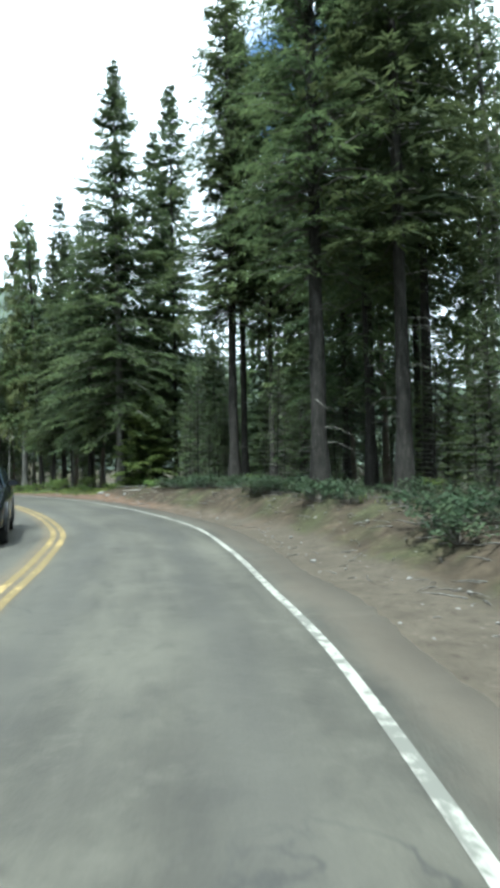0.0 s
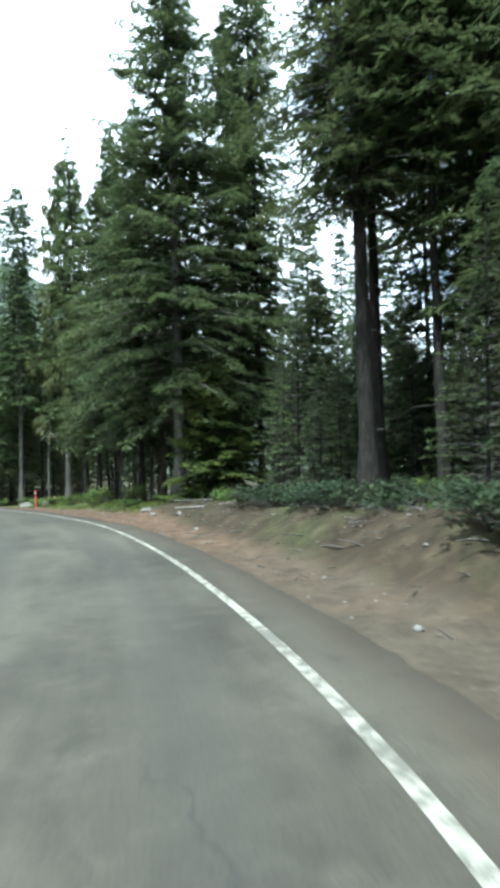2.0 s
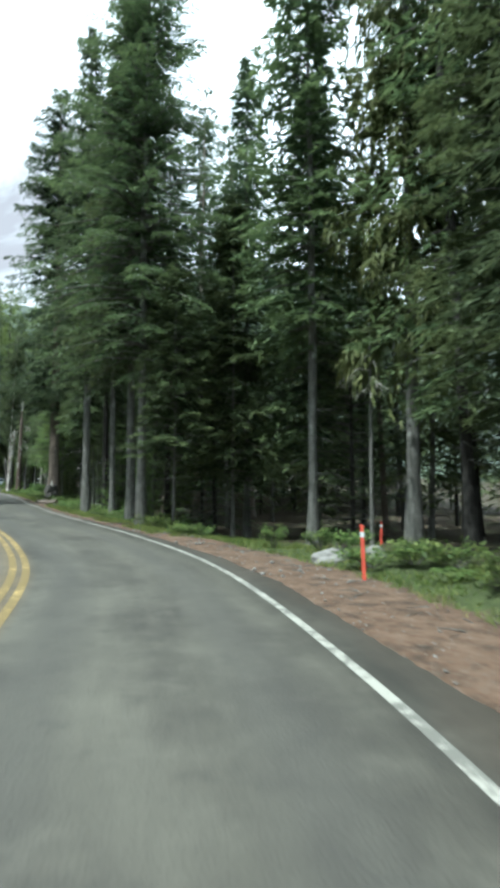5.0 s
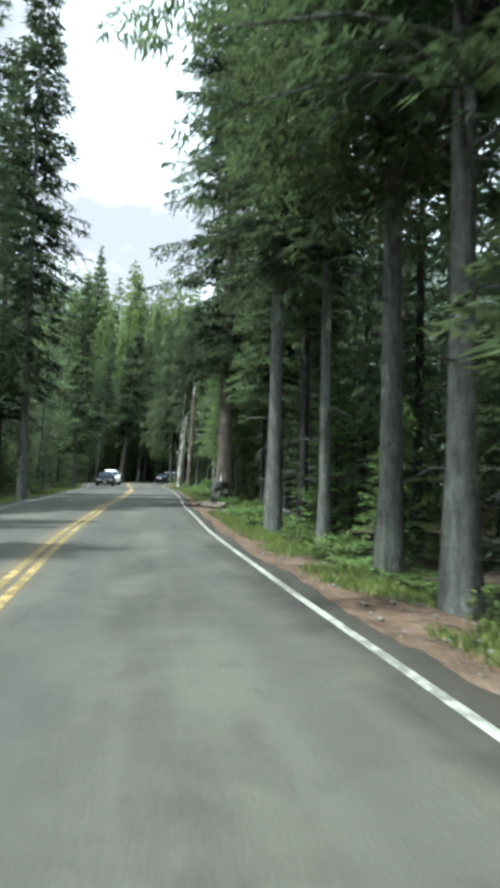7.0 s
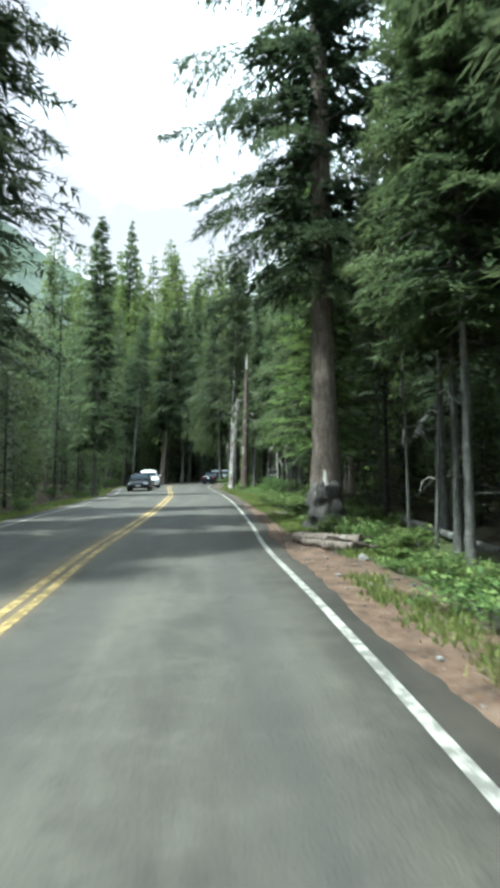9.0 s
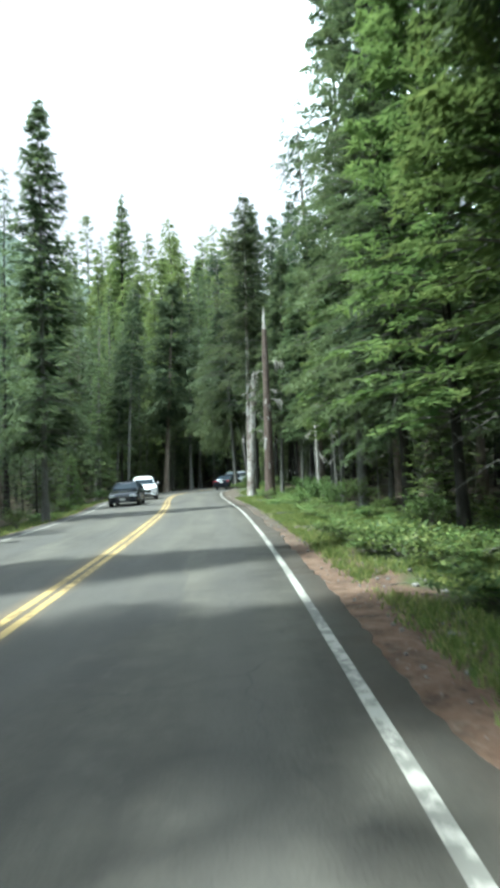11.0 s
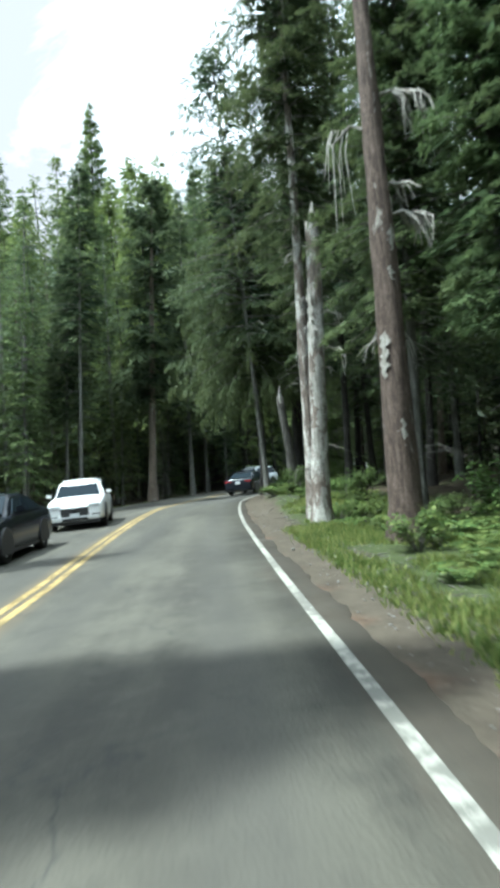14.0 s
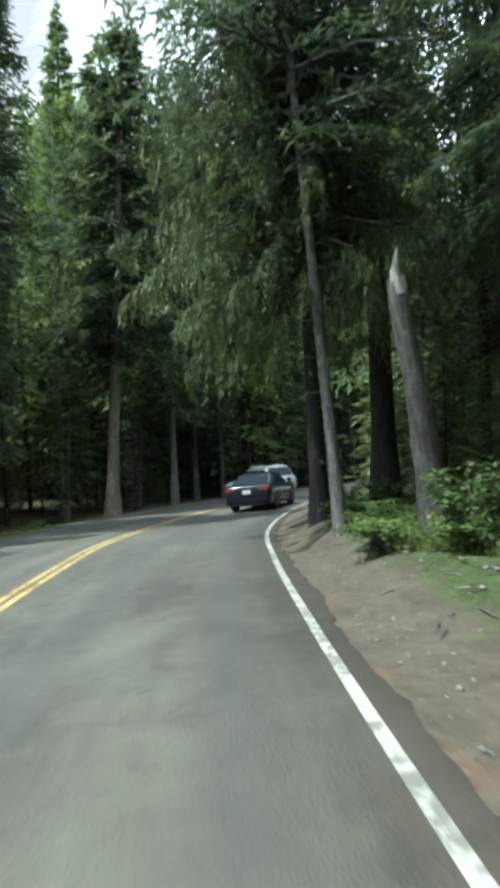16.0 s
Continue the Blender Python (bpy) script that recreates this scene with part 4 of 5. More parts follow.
# ---- the forest behind them: copies of a few trees, finer ones in front and coarser ones further in ----
# the 19 m fir takes the paler cedar sprays as painted sunlight
KINDS = [(25, 2.9, 3.6, 0.34, "fir", NEEDLES, BARK_DARK), (22, 2.6, 2.6, 0.28, "fir", NEEDLES_DARK, BARK_GREY),
         (27, 3.3, 5.0, 0.40, "hemlock", NEEDLES_DARK, BARK_BROWN), (19, 2.4, 1.6, 0.24, "fir", NEEDLES_LIGHT, BARK_GREY),
         (28, 2.8, 6.0, 0.38, "spire", NEEDLES, BARK_GREY), (12, 2.3, 0.6, 0.18, "young", NEEDLES, BARK_DARK),
         (6, 1.7, 0.2, 0.10, "young", NEEDLES_YOUNG, BARK_DARK)]
KINDS += KINDS[:3]                                        # the same again with finer sprays, for the first row


STOCK = [conifer("young_fir" if h < 13 else "forest_fir", -60, 170 + 8 * k, h, r, base, dia, style, 8500 if k > 6 else 3000 if h < 13 else 4400, 200, 300 + k, needles, wood,
                 (0, 0), "young green fir with boughs down to the ground" if h < 13 else "forest fir with a bare trunk and a dense dark crown", 8, group="forest behind the road", z=0, coarse=1.0 if k > 6 else 1.2 if h < 13 else 1.55)
         for k, (h, r, base, dia, style, needles, wood) in enumerate(KINDS)]
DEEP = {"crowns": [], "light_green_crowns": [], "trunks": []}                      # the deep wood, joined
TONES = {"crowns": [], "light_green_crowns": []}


def deep_tree(k, m, rng, key="crowns", blades=1000, coarse=4.0):
    h, r, base, dia, style, needles, wood = KINDS[k]
    line = trunk_line(h, (0, 0), rng)
    u = np.linspace(0, 1, len(line))
    tv, tf = tube(line, dia / 2 * ((1 - u) ** 0.8 * 0.94 + 0.06), 6, rng, 0.05)
    cv, cf, _, tone = crown_arrays(h, base, r, line, rng, style, int(blades * 0.6) if h < 13 else blades, 110, coarse)
    turn, move = np.array(m.to_3x3()), np.array(m.translation)
    DEEP["trunks"].append((tv @ turn.T + move, tf))
    DEEP[key].append((cv @ turn.T + move, cf))
    TONES[key].append(tone)


def scatter(rng, count, s_range, o_range, gap, kinds, taken, scale=(0.85, 1.15), grade="near"):
    for _ in range(count * 14):
        if count <= 0:
            return
        s, o = rng.uniform(*s_range), rng.uniform(*o_range)
        if o < 0:
            o += left_edge(s)
        x, y = at(s, o)
        si, oi = along([(x, y)])
        if left_edge(si[0]) - 2.2 < oi[0] < 2.4 or any((x - a) ** 2 + (y - b) ** 2 < gap * gap for a, b in taken):
            continue
        taken.append((x, y))
        k = rng.choice(kinds)
        f = rng.uniform(*scale)
        lx, ly = tilt(x)
        m = pose(x, y, z_at(x, y) - 0.1, math.degrees(-ly), math.degrees(lx), 0) @ pose(0, 0, 0, rng.normal(0, 1.2), rng.normal(0, 1.2), rng.uniform(0, 360)) @ Matrix.Diagonal((f, f, f * rng.uniform(0.92, 1.1), 1))
        if grade == "near":
            copy_thing(STOCK[k], m)
        else:
            fine = (1900, 2.2) if s < 66 else (1000, 3.3)
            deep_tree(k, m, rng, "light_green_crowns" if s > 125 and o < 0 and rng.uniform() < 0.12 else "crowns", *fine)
        count -= 1


rng_f = np.random.default_rng(21)
scatter(rng_f, 2, (36, 46), (7.5, 14), 2.6, [0, 1, 4], PLANTED, (0.8, 1.0))
scatter(rng_f, 15, (28, 47), (6.5, 17), 2.0, [0, 1, 4, 5], PLANTED, (0.7, 0.95))
def stand(rng, count, xs, ys, gap, kinds, scale):
    """Trees scattered over a stretch of the plan."""
    for _ in range(count * 12):
        x, y = rng.uniform(*xs), rng.uniform(*ys)
        if count <= 0:
            return
        if any((x - a) ** 2 + (y - b) ** 2 < gap * gap for a, b in PLANTED):
            continue
        PLANTED.append((x, y))
        f = rng.uniform(*scale)
        copy_thing(STOCK[rng.choice(kinds)], pose(x, y, z_at(x, y) - 0.1, rng.normal(0, 1.2), rng.normal(0, 1.2), rng.uniform(0, 360)) @ Matrix.Diagonal((f * 0.85, f * 0.85, f, 1)))
        count -= 1


stand(rng_f, 24, (2.8, 12), (20, 42), 1.7, [0, 1, 2], (0.72, 0.95))
stand(rng_f, 16, (-6, 3), (41, 54), 1.5, [5], (0.36, 0.52))
stand(rng_f, 16, (-3.5, 11), (31, 45), 1.5, [5], (0.4, 0.66))
stand(np.random.default_rng(33), 34, (-2, 16), (28, 58), 1.3, [5], (0.45, 0.85))
scatter(rng_f, 12, (26, 60), (14, 30), 2.0, [3, 5], PLANTED, (0.6, 0.8), grade="far")
scatter(rng_f, 10, (40, 60), (7, 15), 2.0, [5, 6], PLANTED, (0.6, 1.0))
scatter(rng_f, 22, (38, 64), (5.2, 10), 1.3, [5], PLANTED, (0.3, 0.6))
scatter(rng_f, 20, (74, 100), (7.5, 16), 2.6, [0, 1, 2, 3], PLANTED, (0.55, 0.8))
scatter(rng_f, 34, (74, 108), (14, 34), 2.8, [0, 1, 2, 3, 5], PLANTED, (0.6, 0.85), grade="far")
scatter(rng_f, 42, (98, 172), (5.5, 12), 2.6, [7, 8, 9, 3], PLANTED, (0.8, 1.05))
scatter(rng_f, 80, (100, 176), (11, 34), 2.6, [0, 1, 3, 3, 5, 5], PLANTED, grade="far")
scatter(rng_f, 16, (82, 126), (3.6, 8), 1.8, [5, 6], PLANTED, (0.5, 1.0))
scatter(rng_f, 28, (112, 166), (-10, -5.0), 2.6, [0, 1, 2, 3], PLANTED, (0.55, 0.75))
scatter(rng_f, 34, (164, 208), (-30, -8), 2.2, [0, 1, 2, 3], PLANTED, (0.62, 0.82), grade="far")
scatter(rng_f, 24, (166, 200), (-9, -2.6), 2.2, [0, 1, 2, 3, 4], PLANTED, (0.62, 0.85))
scatter(rng_f, 90, (106, 205), (-32, -8), 2.8, [0, 1, 2, 3, 3, 5], PLANTED, (0.65, 0.95), grade="far")
scatter(rng_f, 44, (112, 200), (-8, -2.8), 1.6, [5, 5, 6], PLANTED, (0.4, 0.8))
scatter(rng_f, 12, (36, 62), (11, 30), 2.2, [5, 5, 5], PLANTED, (0.6, 0.9), grade="far")
scatter(rng_f, 22, (75, 86), (6.5, 16), 2.0, [0, 1, 2], PLANTED, (0.7, 0.95))
scatter(rng_f, 16, (90, 130), (-9.0, -5.2), 2.8, [7, 8, 9], PLANTED, (0.75, 0.92))
scatter(rng_f, 10, (105, 127), (-8.0, -4.8), 2.6, [7, 8, 9], PLANTED, (0.8, 0.98))
scatter(rng_f, 26, (170, 214), (4, 14), 2.4, [0, 1, 2, 3], PLANTED, (0.8, 1.05))
scatter(rng_f, 40, (168, 214), (4, 26), 1.6, [5, 5, 0, 1], PLANTED, (0.6, 1.0), grade="far")
scatter(rng_f, 50, (100, 180), (9, 34), 1.6, [5], PLANTED, (0.6, 1.1), grade="far")
scatter(rng_f, 60, (106, 215), (-34, -5), 1.6, [5], PLANTED, (0.6, 1.1), grade="far")
for x, y in ((5.4, -6.0), (5.8, 2.5), (-11.0, 0.0), (-10.5, 8.0)):    # unseen firs beside the first stretch, added for the shade they cast
    copy_thing(STOCK[0], pose(x, y, z_at(x, y) - 0.1, 0, 0, 40 * x))
scatter(rng_f, 80, (4, 108), (-38, -9.5), 3.0, [0, 1, 2, 3, 5], PLANTED, (0.7, 1.0), grade="far")
scatter(rng_f, 40, (56, 84), (16, 40), 2.8, [0, 1, 3, 5], PLANTED, (0.6, 0.85), grade="far")
scatter(rng_f, 26, (172, 212), (-15, -3), 1.8, [1, 2], PLANTED, (0.6, 0.85))
for _ in range(210):                                    # the wood that closes the view beyond the bend
    x, y = rng_f.uniform(-165, -112), rng_f.uniform(70, 150)
    s, o = along([(x, y)])
    if o[0] < left_edge(200) - 3:
        k, z = rng_f.choice([0, 1, 2, 3, 4]), z_at(x, y)
        f = np.clip(((0.60 if y > 88 else 0.46) * math.hypot(x + 73, y - 73) * rng_f.uniform(0.74, 1.05) - z) / KINDS[k][0], 0.6, 1.6)      # taller trees further up
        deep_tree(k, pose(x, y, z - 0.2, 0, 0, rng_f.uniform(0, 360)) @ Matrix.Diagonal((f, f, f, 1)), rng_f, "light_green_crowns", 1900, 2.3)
scatter(np.random.default_rng(44), 26, (162, 202), (3.0, 9), 1.3, [5, 6, 6], PLANTED, (0.35, 0.8))
wood_ob = empty_at("deep_forest", pose(0, 0, 0))
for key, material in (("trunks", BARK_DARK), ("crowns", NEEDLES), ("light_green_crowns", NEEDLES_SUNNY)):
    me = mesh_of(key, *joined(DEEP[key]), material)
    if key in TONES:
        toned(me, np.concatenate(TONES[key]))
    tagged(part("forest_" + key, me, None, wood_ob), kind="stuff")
tagged(wood_ob, "deep dark conifer wood behind the roadside trees", "forest", kind="stuff")


# ---- dead trees ----
def dead_branch(tree, start, steps, radius, rng, material):
    p = [np.array(start, float)]
    for d in steps:
        p.append(p[-1] + d)
    r = np.linspace(radius, radius * 0.2, len(p))
    v, f = tube(np.array(p), r, 5, rng, 0.1)
    part("dead_branch", mesh_of("dead_branch", v, f, material, True), None, tree)


def snag(name, x, y, h, dia, wood, label, lean=(0, 0), seed=1, tip=0.0, top=0.55, branches=6, zone=(0.4, 0.9)):
    """A dead standing trunk: broken or pointed top, torn branches."""
    rng = np.random.default_rng(seed)
    tree = empty_at(name, pose(x, y, z_at(x, y) - 0.05))
    me, line = trunk_mesh(h, dia, lean, rng, wood, 14, top, not tip, 0.009)
    part("trunk", me, None, tree)
    end = line[-1]
    if tip:
        r = dia / 2 * top
        p = np.array([end - (0, 0, 0.15), end + (0, 0, tip * 0.5), end + (lean[0] * tip - 0.02, lean[1] * tip, tip)])
        v, f = tube(p, [r * 0.92, r * 0.62, 0.012], 8, rng, 0.08)
        part("bare_tip", mesh_of("bare_tip", v, f, BARK_PALE, True), None, tree, "bleached pointed bare wood tip")
    else:
        p = np.array([end - (0, 0, 0.1), end + (-0.05, 0, dia * 0.7), end + (0.02, 0.02, dia * 1.5)])
        v, f = tube(p + (dia * 0.12, 0, 0), [dia * 0.3, dia * 0.2, 0.01], 6, rng, 0.15)
        part("splinter", mesh_of("splinter", v, f, BARK_PALE, True), None, tree, "pale torn splinter of wood")
    for k in range(branches):
        z = h * rng.uniform(*zone)
        o = np.array([np.interp(z, line[:, 2], line[:, 0]), np.interp(z, line[:, 2], line[:, 1]), z])
        a, L = rng.uniform(0, 6.28), rng.uniform(0.2, 0.5)
        d = np.array([math.cos(a), math.sin(a), 0])
        dead_branch(tree, o + d * dia * 0.3, [d * L * 0.6 + (0, 0, 0.05), d * L * 0.5 + (0, 0, -L * 0.4), d * L * 0.2 + (0, 0, -L * 0.7)], 0.022, rng, BARK_PALE)
        if k % 2 == 0:
            tufts = []
            for _ in range(6):
                e = o + d * (dia * 0.3 + L * rng.uniform(0.5, 1.1)) + (0, 0, -L * 0.2)
                b = rng.uniform(-0.9, 0.9) + a
                tufts.append(tube(np.array([e, e + (math.cos(b) * 0.25, math.sin(b) * 0.25, -0.15), e + (math.cos(b) * 0.4, math.sin(b) * 0.4, -rng.uniform(0.25, 0.5))]),
                                  [0.010, 0.007, 0.002], 3, rng, 0))
            v, f = joined(tufts)
            tagged(part("twig_tuft", mesh_of("twig_tuft", v, f, BARK_PALE), None, tree, "hanging bleached twigs"), kind="stuff")
    return tagged(tree, label, "dead tree", "dead trunks beside the road")


OUT = np.array([0.56, 0.83, 0.0])                       # away from the road


def hanging_branch(tree, o, d, reach, drop, twigs, rng):
    """A bent bleached branch with a bunch of twigs that hang from it."""
    p = np.array([o, o + d * reach * 0.45 + (0, 0, 0.08), o + d * reach + (0, 0, -0.12 * drop), o + d * reach * 1.15 + (0, 0, -drop)])
    v, f = tube(p, [0.045, 0.034, 0.022, 0.006], 5, rng, 0.1)
    part("dead_branch", mesh_of("dead_branch", v, f, BARK_PALE, True), None, tree)
    bunch = []
    for _ in range(twigs):
        k = rng.uniform(0.35, 1.0)
        e = o + d * reach * k + (0, 0, 0.04)
        side = np.array([-d[1], d[0], 0]) * rng.normal(0, 0.28 if drop < 1.5 else 0.1)
        L = drop * rng.uniform(0.2, 1.0)
        bunch.append(tube(np.array([e, e + side * 0.6 + d * 0.12 + (0, 0, -0.3 * L), e + side + d * rng.uniform(0.0, 0.3) + (0, 0, -L)]), np.array([0.028, 0.021, 0.006]) * (0.55 if drop > 1.5 else 1.0), 3, rng, 0))
    v, f = joined(bunch)
    tagged(part("twig_tuft", mesh_of("twig_tuft", v, f, BARK_PALE), None, tree, "hanging bleached twigs"), kind="stuff")


def torn_patch(tree, centre_, r, wide, tall, rng):
    """Bare pale wood where the bark has come off, a thin plate round the trunk."""
    rows, cols, face = 17, 6, math.atan2(-0.55, 0.83) + rng.uniform(-0.9, 0.9)
    v = []
    for j in range(rows):
        u = j / (rows - 1) * 2 - 1
        half = wide * math.sqrt(max(1 - u * u, 0.02)) * rng.uniform(0.4, 1.25)
        for i in range(cols):
            a = face + half * (i / (cols - 1) * 2 - 1) + 0.12 * u + 0.1 * math.sin(9 * u + 5 * centre_[2])
            v.append((centre_[0] + math.cos(a) * r, centre_[1] + math.sin(a) * r, centre_[2] + u * tall / 2))
    f = [(j * cols + i, j * cols + i + 1, (j + 1) * cols + i + 1, (j + 1) * cols + i) for j in range(rows - 1) for i in range(cols - 1)]
    part("bare_wood", mesh_of("bare_wood", v, f, BARK_PALE, True), None, tree, "pale patch of bare wood")


old = snag("snag", -76.6, 78.95, 9.9, 0.58, BARK_RED, "tall dead trunk with reddish bark and pointed bare tip", (-0.006, 0.048), 5, 1.3, 0.46, 3, (0.3, 0.6))
rng_s = np.random.default_rng(31)
for z, d, reach, drop, twigs in ((8.0, OUT, 0.75, 0.95, 22), (7.4, -OUT, 0.62, 1.8, 8), (5.75, OUT, 0.6, 0.75, 20), (6.3, OUT, 0.3, 0.4, 6)):
    hanging_branch(old, np.array([-0.006 * z, 0.048 * z, z]) + d * 0.13, d, reach, drop, twigs, rng_s)
for z in (1.9, 3.1, 3.4, 4.6, 5.3, 5.9):
    torn_patch(old, (-0.006 * z, 0.048 * z, z), 0.295 - 0.0157 * z + 0.014, rng_s.uniform(0.25, 0.5), rng_s.uniform(0.25, 0.6), rng_s)
pale = snag("snag", -80.95, 80.65, 7.4, 0.45, BARK_PEEL, "slender broken trunk with patches of peeling bark and white wood", (0.033, 0.066), 6, 0, 0.72, 4, (0.55, 0.97))
for z, d, reach, drop, twigs in ((4.3, OUT, 0.45, 0.7, 3), (5.2, OUT, 0.4, 0.3, 3), (5.6, -OUT, 0.2, 0.3, 3)):
    hanging_branch(pale, np.array([0.033 * z, 0.066 * z, z]) + d * 0.15, d, reach, drop, twigs, rng_s)
for z in (0.6, 1.3, 2.0, 2.6, 3.3, 3.9, 4.6, 5.4):
    torn_patch(pale, (0.033 * z, 0.066 * z, z), 0.225 - 0.0085 * z + 0.016, rng_s.uniform(0.4, 0.95), rng_s.uniform(0.5, 1.0), rng_s)
for z, d, reach, drop, twigs in ((6.3, OUT, 0.55, 0.7, 3), (5.5, OUT, 0.8, 0.25, 3), (5.2, -OUT, 0.35, 0.9, 2), (4.2, OUT, 0.4, 0.3, 2), (6.0, -OUT, 0.3, 0.3, 2)):
    lx, ly = tilt(-84.0)
    hanging_branch(bare, np.array([lx * z, ly * z, z]) + d * 0.1, d, reach, drop, twigs, rng_s)
snag("snag", -88.45, 85.65, 3.7, 0.42, BARK_ASH, "grey broken trunk with a splintered pale top", (-0.03, -0.045), 7, 0, 0.66, 0, (0.6, 0.9))
snag("snag", -71.85, 78.6, 4.0, 0.17, BARK_PALE, "thin white dead trunk with small twigs", (0.0, 0.0), 8, 0, 0.6, 4, (0.6, 0.98))
snag("snag", -19.35, 49.0, 5.7, 0.11, BARK_GREY, "thin grey dead trunk with curled twigs", (0, 0), 9, 0.5, 0.5, 5, (0.75, 0.99))
snag("snag", -68.3, 76.6, 5.0, 0.10, BARK_GREY, "thin grey dead trunk with small twigs", (-0.04, 0), 10, 0.5, 0.5, 4, (0.5, 0.95))
for k, (x, y, h) in enumerate([(-70.4, 78.9, 3.4), (-73.6, 80.0, 3.0), (-72.9, 79.4, 2.6), (-46.6, 62.6, 4.2), (-44.6, 61.0, 3.8), (-66.2, 76.9, 3.6), (-12.7, 43.0, 5.0)]):
    snag("snag", x, y, h, 0.08, BARK_GREY, "thin grey dead pole with a few twigs", ((-1) ** k * 0.03, 0.02), 20 + k, 0.4, 0.5, 3, (0.4, 0.95))


# ---- the gnarled stump, logs and litter at the foot of the old hemlock ----
def gnarled(name, x, y, h, dia, seed, label):
    rng = np.random.default_rng(seed)
    sides, rows = 26, 16
    a = np.linspace(0, 2 * np.pi, sides, endpoint=False)
    v = []
    for j in range(rows):
        u = j / (rows - 1)
        for b in a:
            lump = 1 + 0.42 * noise.noise((math.cos(b) * 1.7, math.sin(b) * 1.7, u * 4 + seed)) + 0.30 * noise.noise((math.cos(b) * 5, math.sin(b) * 5, u * 9))
            r = dia / 2 * lump * (1.15 - 0.55 * u**1.4)
            v.append((math.cos(b) * r, math.sin(b) * r, u * h + (0.25 * noise.noise((math.cos(b) * 2, math.sin(b) * 2, 3.0)) if j == rows - 1 else 0)))
    faces = [(j * sides + i, j * sides + (i + 1) % sides, (j + 1) * sides + (i + 1) % sides, (j + 1) * sides + i) for j in range(rows - 1) for i in range(sides)]
    v.append((0, 0, h * 0.85))
    faces += [((rows - 1) * sides + i, (rows - 1) * sides + (i + 1) % sides, len(v) - 1) for i in range(sides)]
    stump = empty_at(name, pose(x, y, z_at(x, y) - 0.08))
    part("stump_body", mesh_of("stump_body", v, faces, BARK_ASH, True), None, stump)
    p = np.array([(-0.02, 0.05, h * 0.9), (-0.05, 0.05, h + 0.1), (-0.10, 0.08, h + 0.38)])
    tv, tf = tube(p, [0.10, 0.07, 0.012], 6, rng, 0.12)
    part("splinter", mesh_of("splinter", tv, tf, BARK_PALE, True), None, stump, "pale broken splinter")
    return tagged(stump, label, "tree stump")


gnarled("tree_stump", -48.35, 61.5, 1.25, 1.0, 3, "gnarled grey stump leaning against an old trunk")


def log(x, y, angle, length, dia, material, label, z=0.0, seed=1, tilt=0.0):
    rng = np.random.default_rng(seed)
    n = 8
    p = np.stack([np.linspace(-length / 2, length / 2, n), rng.normal(0, 0.012, n), rng.normal(0, 0.01, n)], 1)
    v, f = tube(p, dia / 2 * rng.uniform(0.88, 1.08, n), 10, rng, 0.05)
    k = len(v)
    faces = f.tolist() + [list(range(9, -1, -1)), list(range(k - 10, k))]
    ob = new("log", mesh_of("log", v, faces, material, False))
    ob.matrix_basis = pose(x, y, z_at(x, y) + dia / 2 + z, 0, tilt, angle)
    return tagged(ob, label, "log", "logs by the old trunk")


log(-45.6, 58.95, 15, 1.5, 0.24, BARK_BROWN, "fallen brown log without bark on the dirt", 0, 1)
log(-45.35, 58.75, 8, 1.2, 0.14, BARK_BROWN, "thin fallen log on the dirt", 0, 2)
log(-45.9, 59.35, 28, 1.6, 0.18, BARK_BROWN, "fallen brown log without bark on the dirt", 0, 3)
log(-44.9, 58.95, 75, 1.1, 0.06, BARK_BROWN, "pale split pole leaning on the logs", 0.16, 4, 14)
log(-45.0, 58.6, 30, 0.45, 0.15, BARK_BROWN, "short cut log end on the dirt", 0, 5)
log(-47.0, 60.1, 10, 1.0, 0.09, BARK_DARK, "dark dead branch on the dirt", 0, 6)
log(-46.6, 59.9, 40, 0.8, 0.07, BARK_DARK, "dark dead branch on the dirt", 0, 7)
log(-6.2, 31.6, 40, 1.4, 0.05, BARK_PALE, "pale dead branch on the dirt bank", 0.02, 8)
log(-5.0, 30.4, 65, 1.0, 0.04, BARK_PALE, "pale dead branch on the dirt bank", 0.02, 9)
log(-6.8, 33.6, 10, 1.3, 0.06, BARK_GREY, "pale dead branch on the dirt bank", 0.02, 10)
log(-46.2, 63.4, -20, 4.2, 0.2, BARK_GREY, "mossy fallen trunk among the trees", 0.05, 11, 6)


# ---- marker stake and rocks ----
def stake(x, y, h, lean):
    post = empty_at("marker_stake", pose(x, y, z_at(x, y) - 0.03, 0, lean, 20))
    bm = bmesh.new()
    bmesh.ops.create_cube(bm, size=1)
    bmesh.ops.scale(bm, vec=(0.055, 0.022, h), verts=bm.verts)
    bmesh.ops.translate(bm, vec=(0, 0, h / 2), verts=bm.verts)
    for v in bm.verts:
        if v.co.z > h * 0.9 and v.co.x > 0:
            v.co.z -= 0.03
    bmesh.ops.bevel(bm, geom=bm.edges[:], offset=0.004, segments=1, affect="EDGES")
    part("post", bm, STAKE, post)
    bm = bmesh.new()
    bmesh.ops.create_cube(bm, size=1)
    bmesh.ops.scale(bm, vec=(0.06, 0.027, 0.08), verts=bm.verts)
    bmesh.ops.translate(bm, vec=(0, 0, h * 0.82), verts=bm.verts)
    part("reflector_band", bm, CLEAR_LENS, post, "pale reflector band")
    tagged(post, "slim orange-red plastic marker stake in the verge", "marker stake", "marker stakes")


stake(-16.75, 42.35, 0.92, -2)
stake(-19.5, 50.0, 0.7, 1)


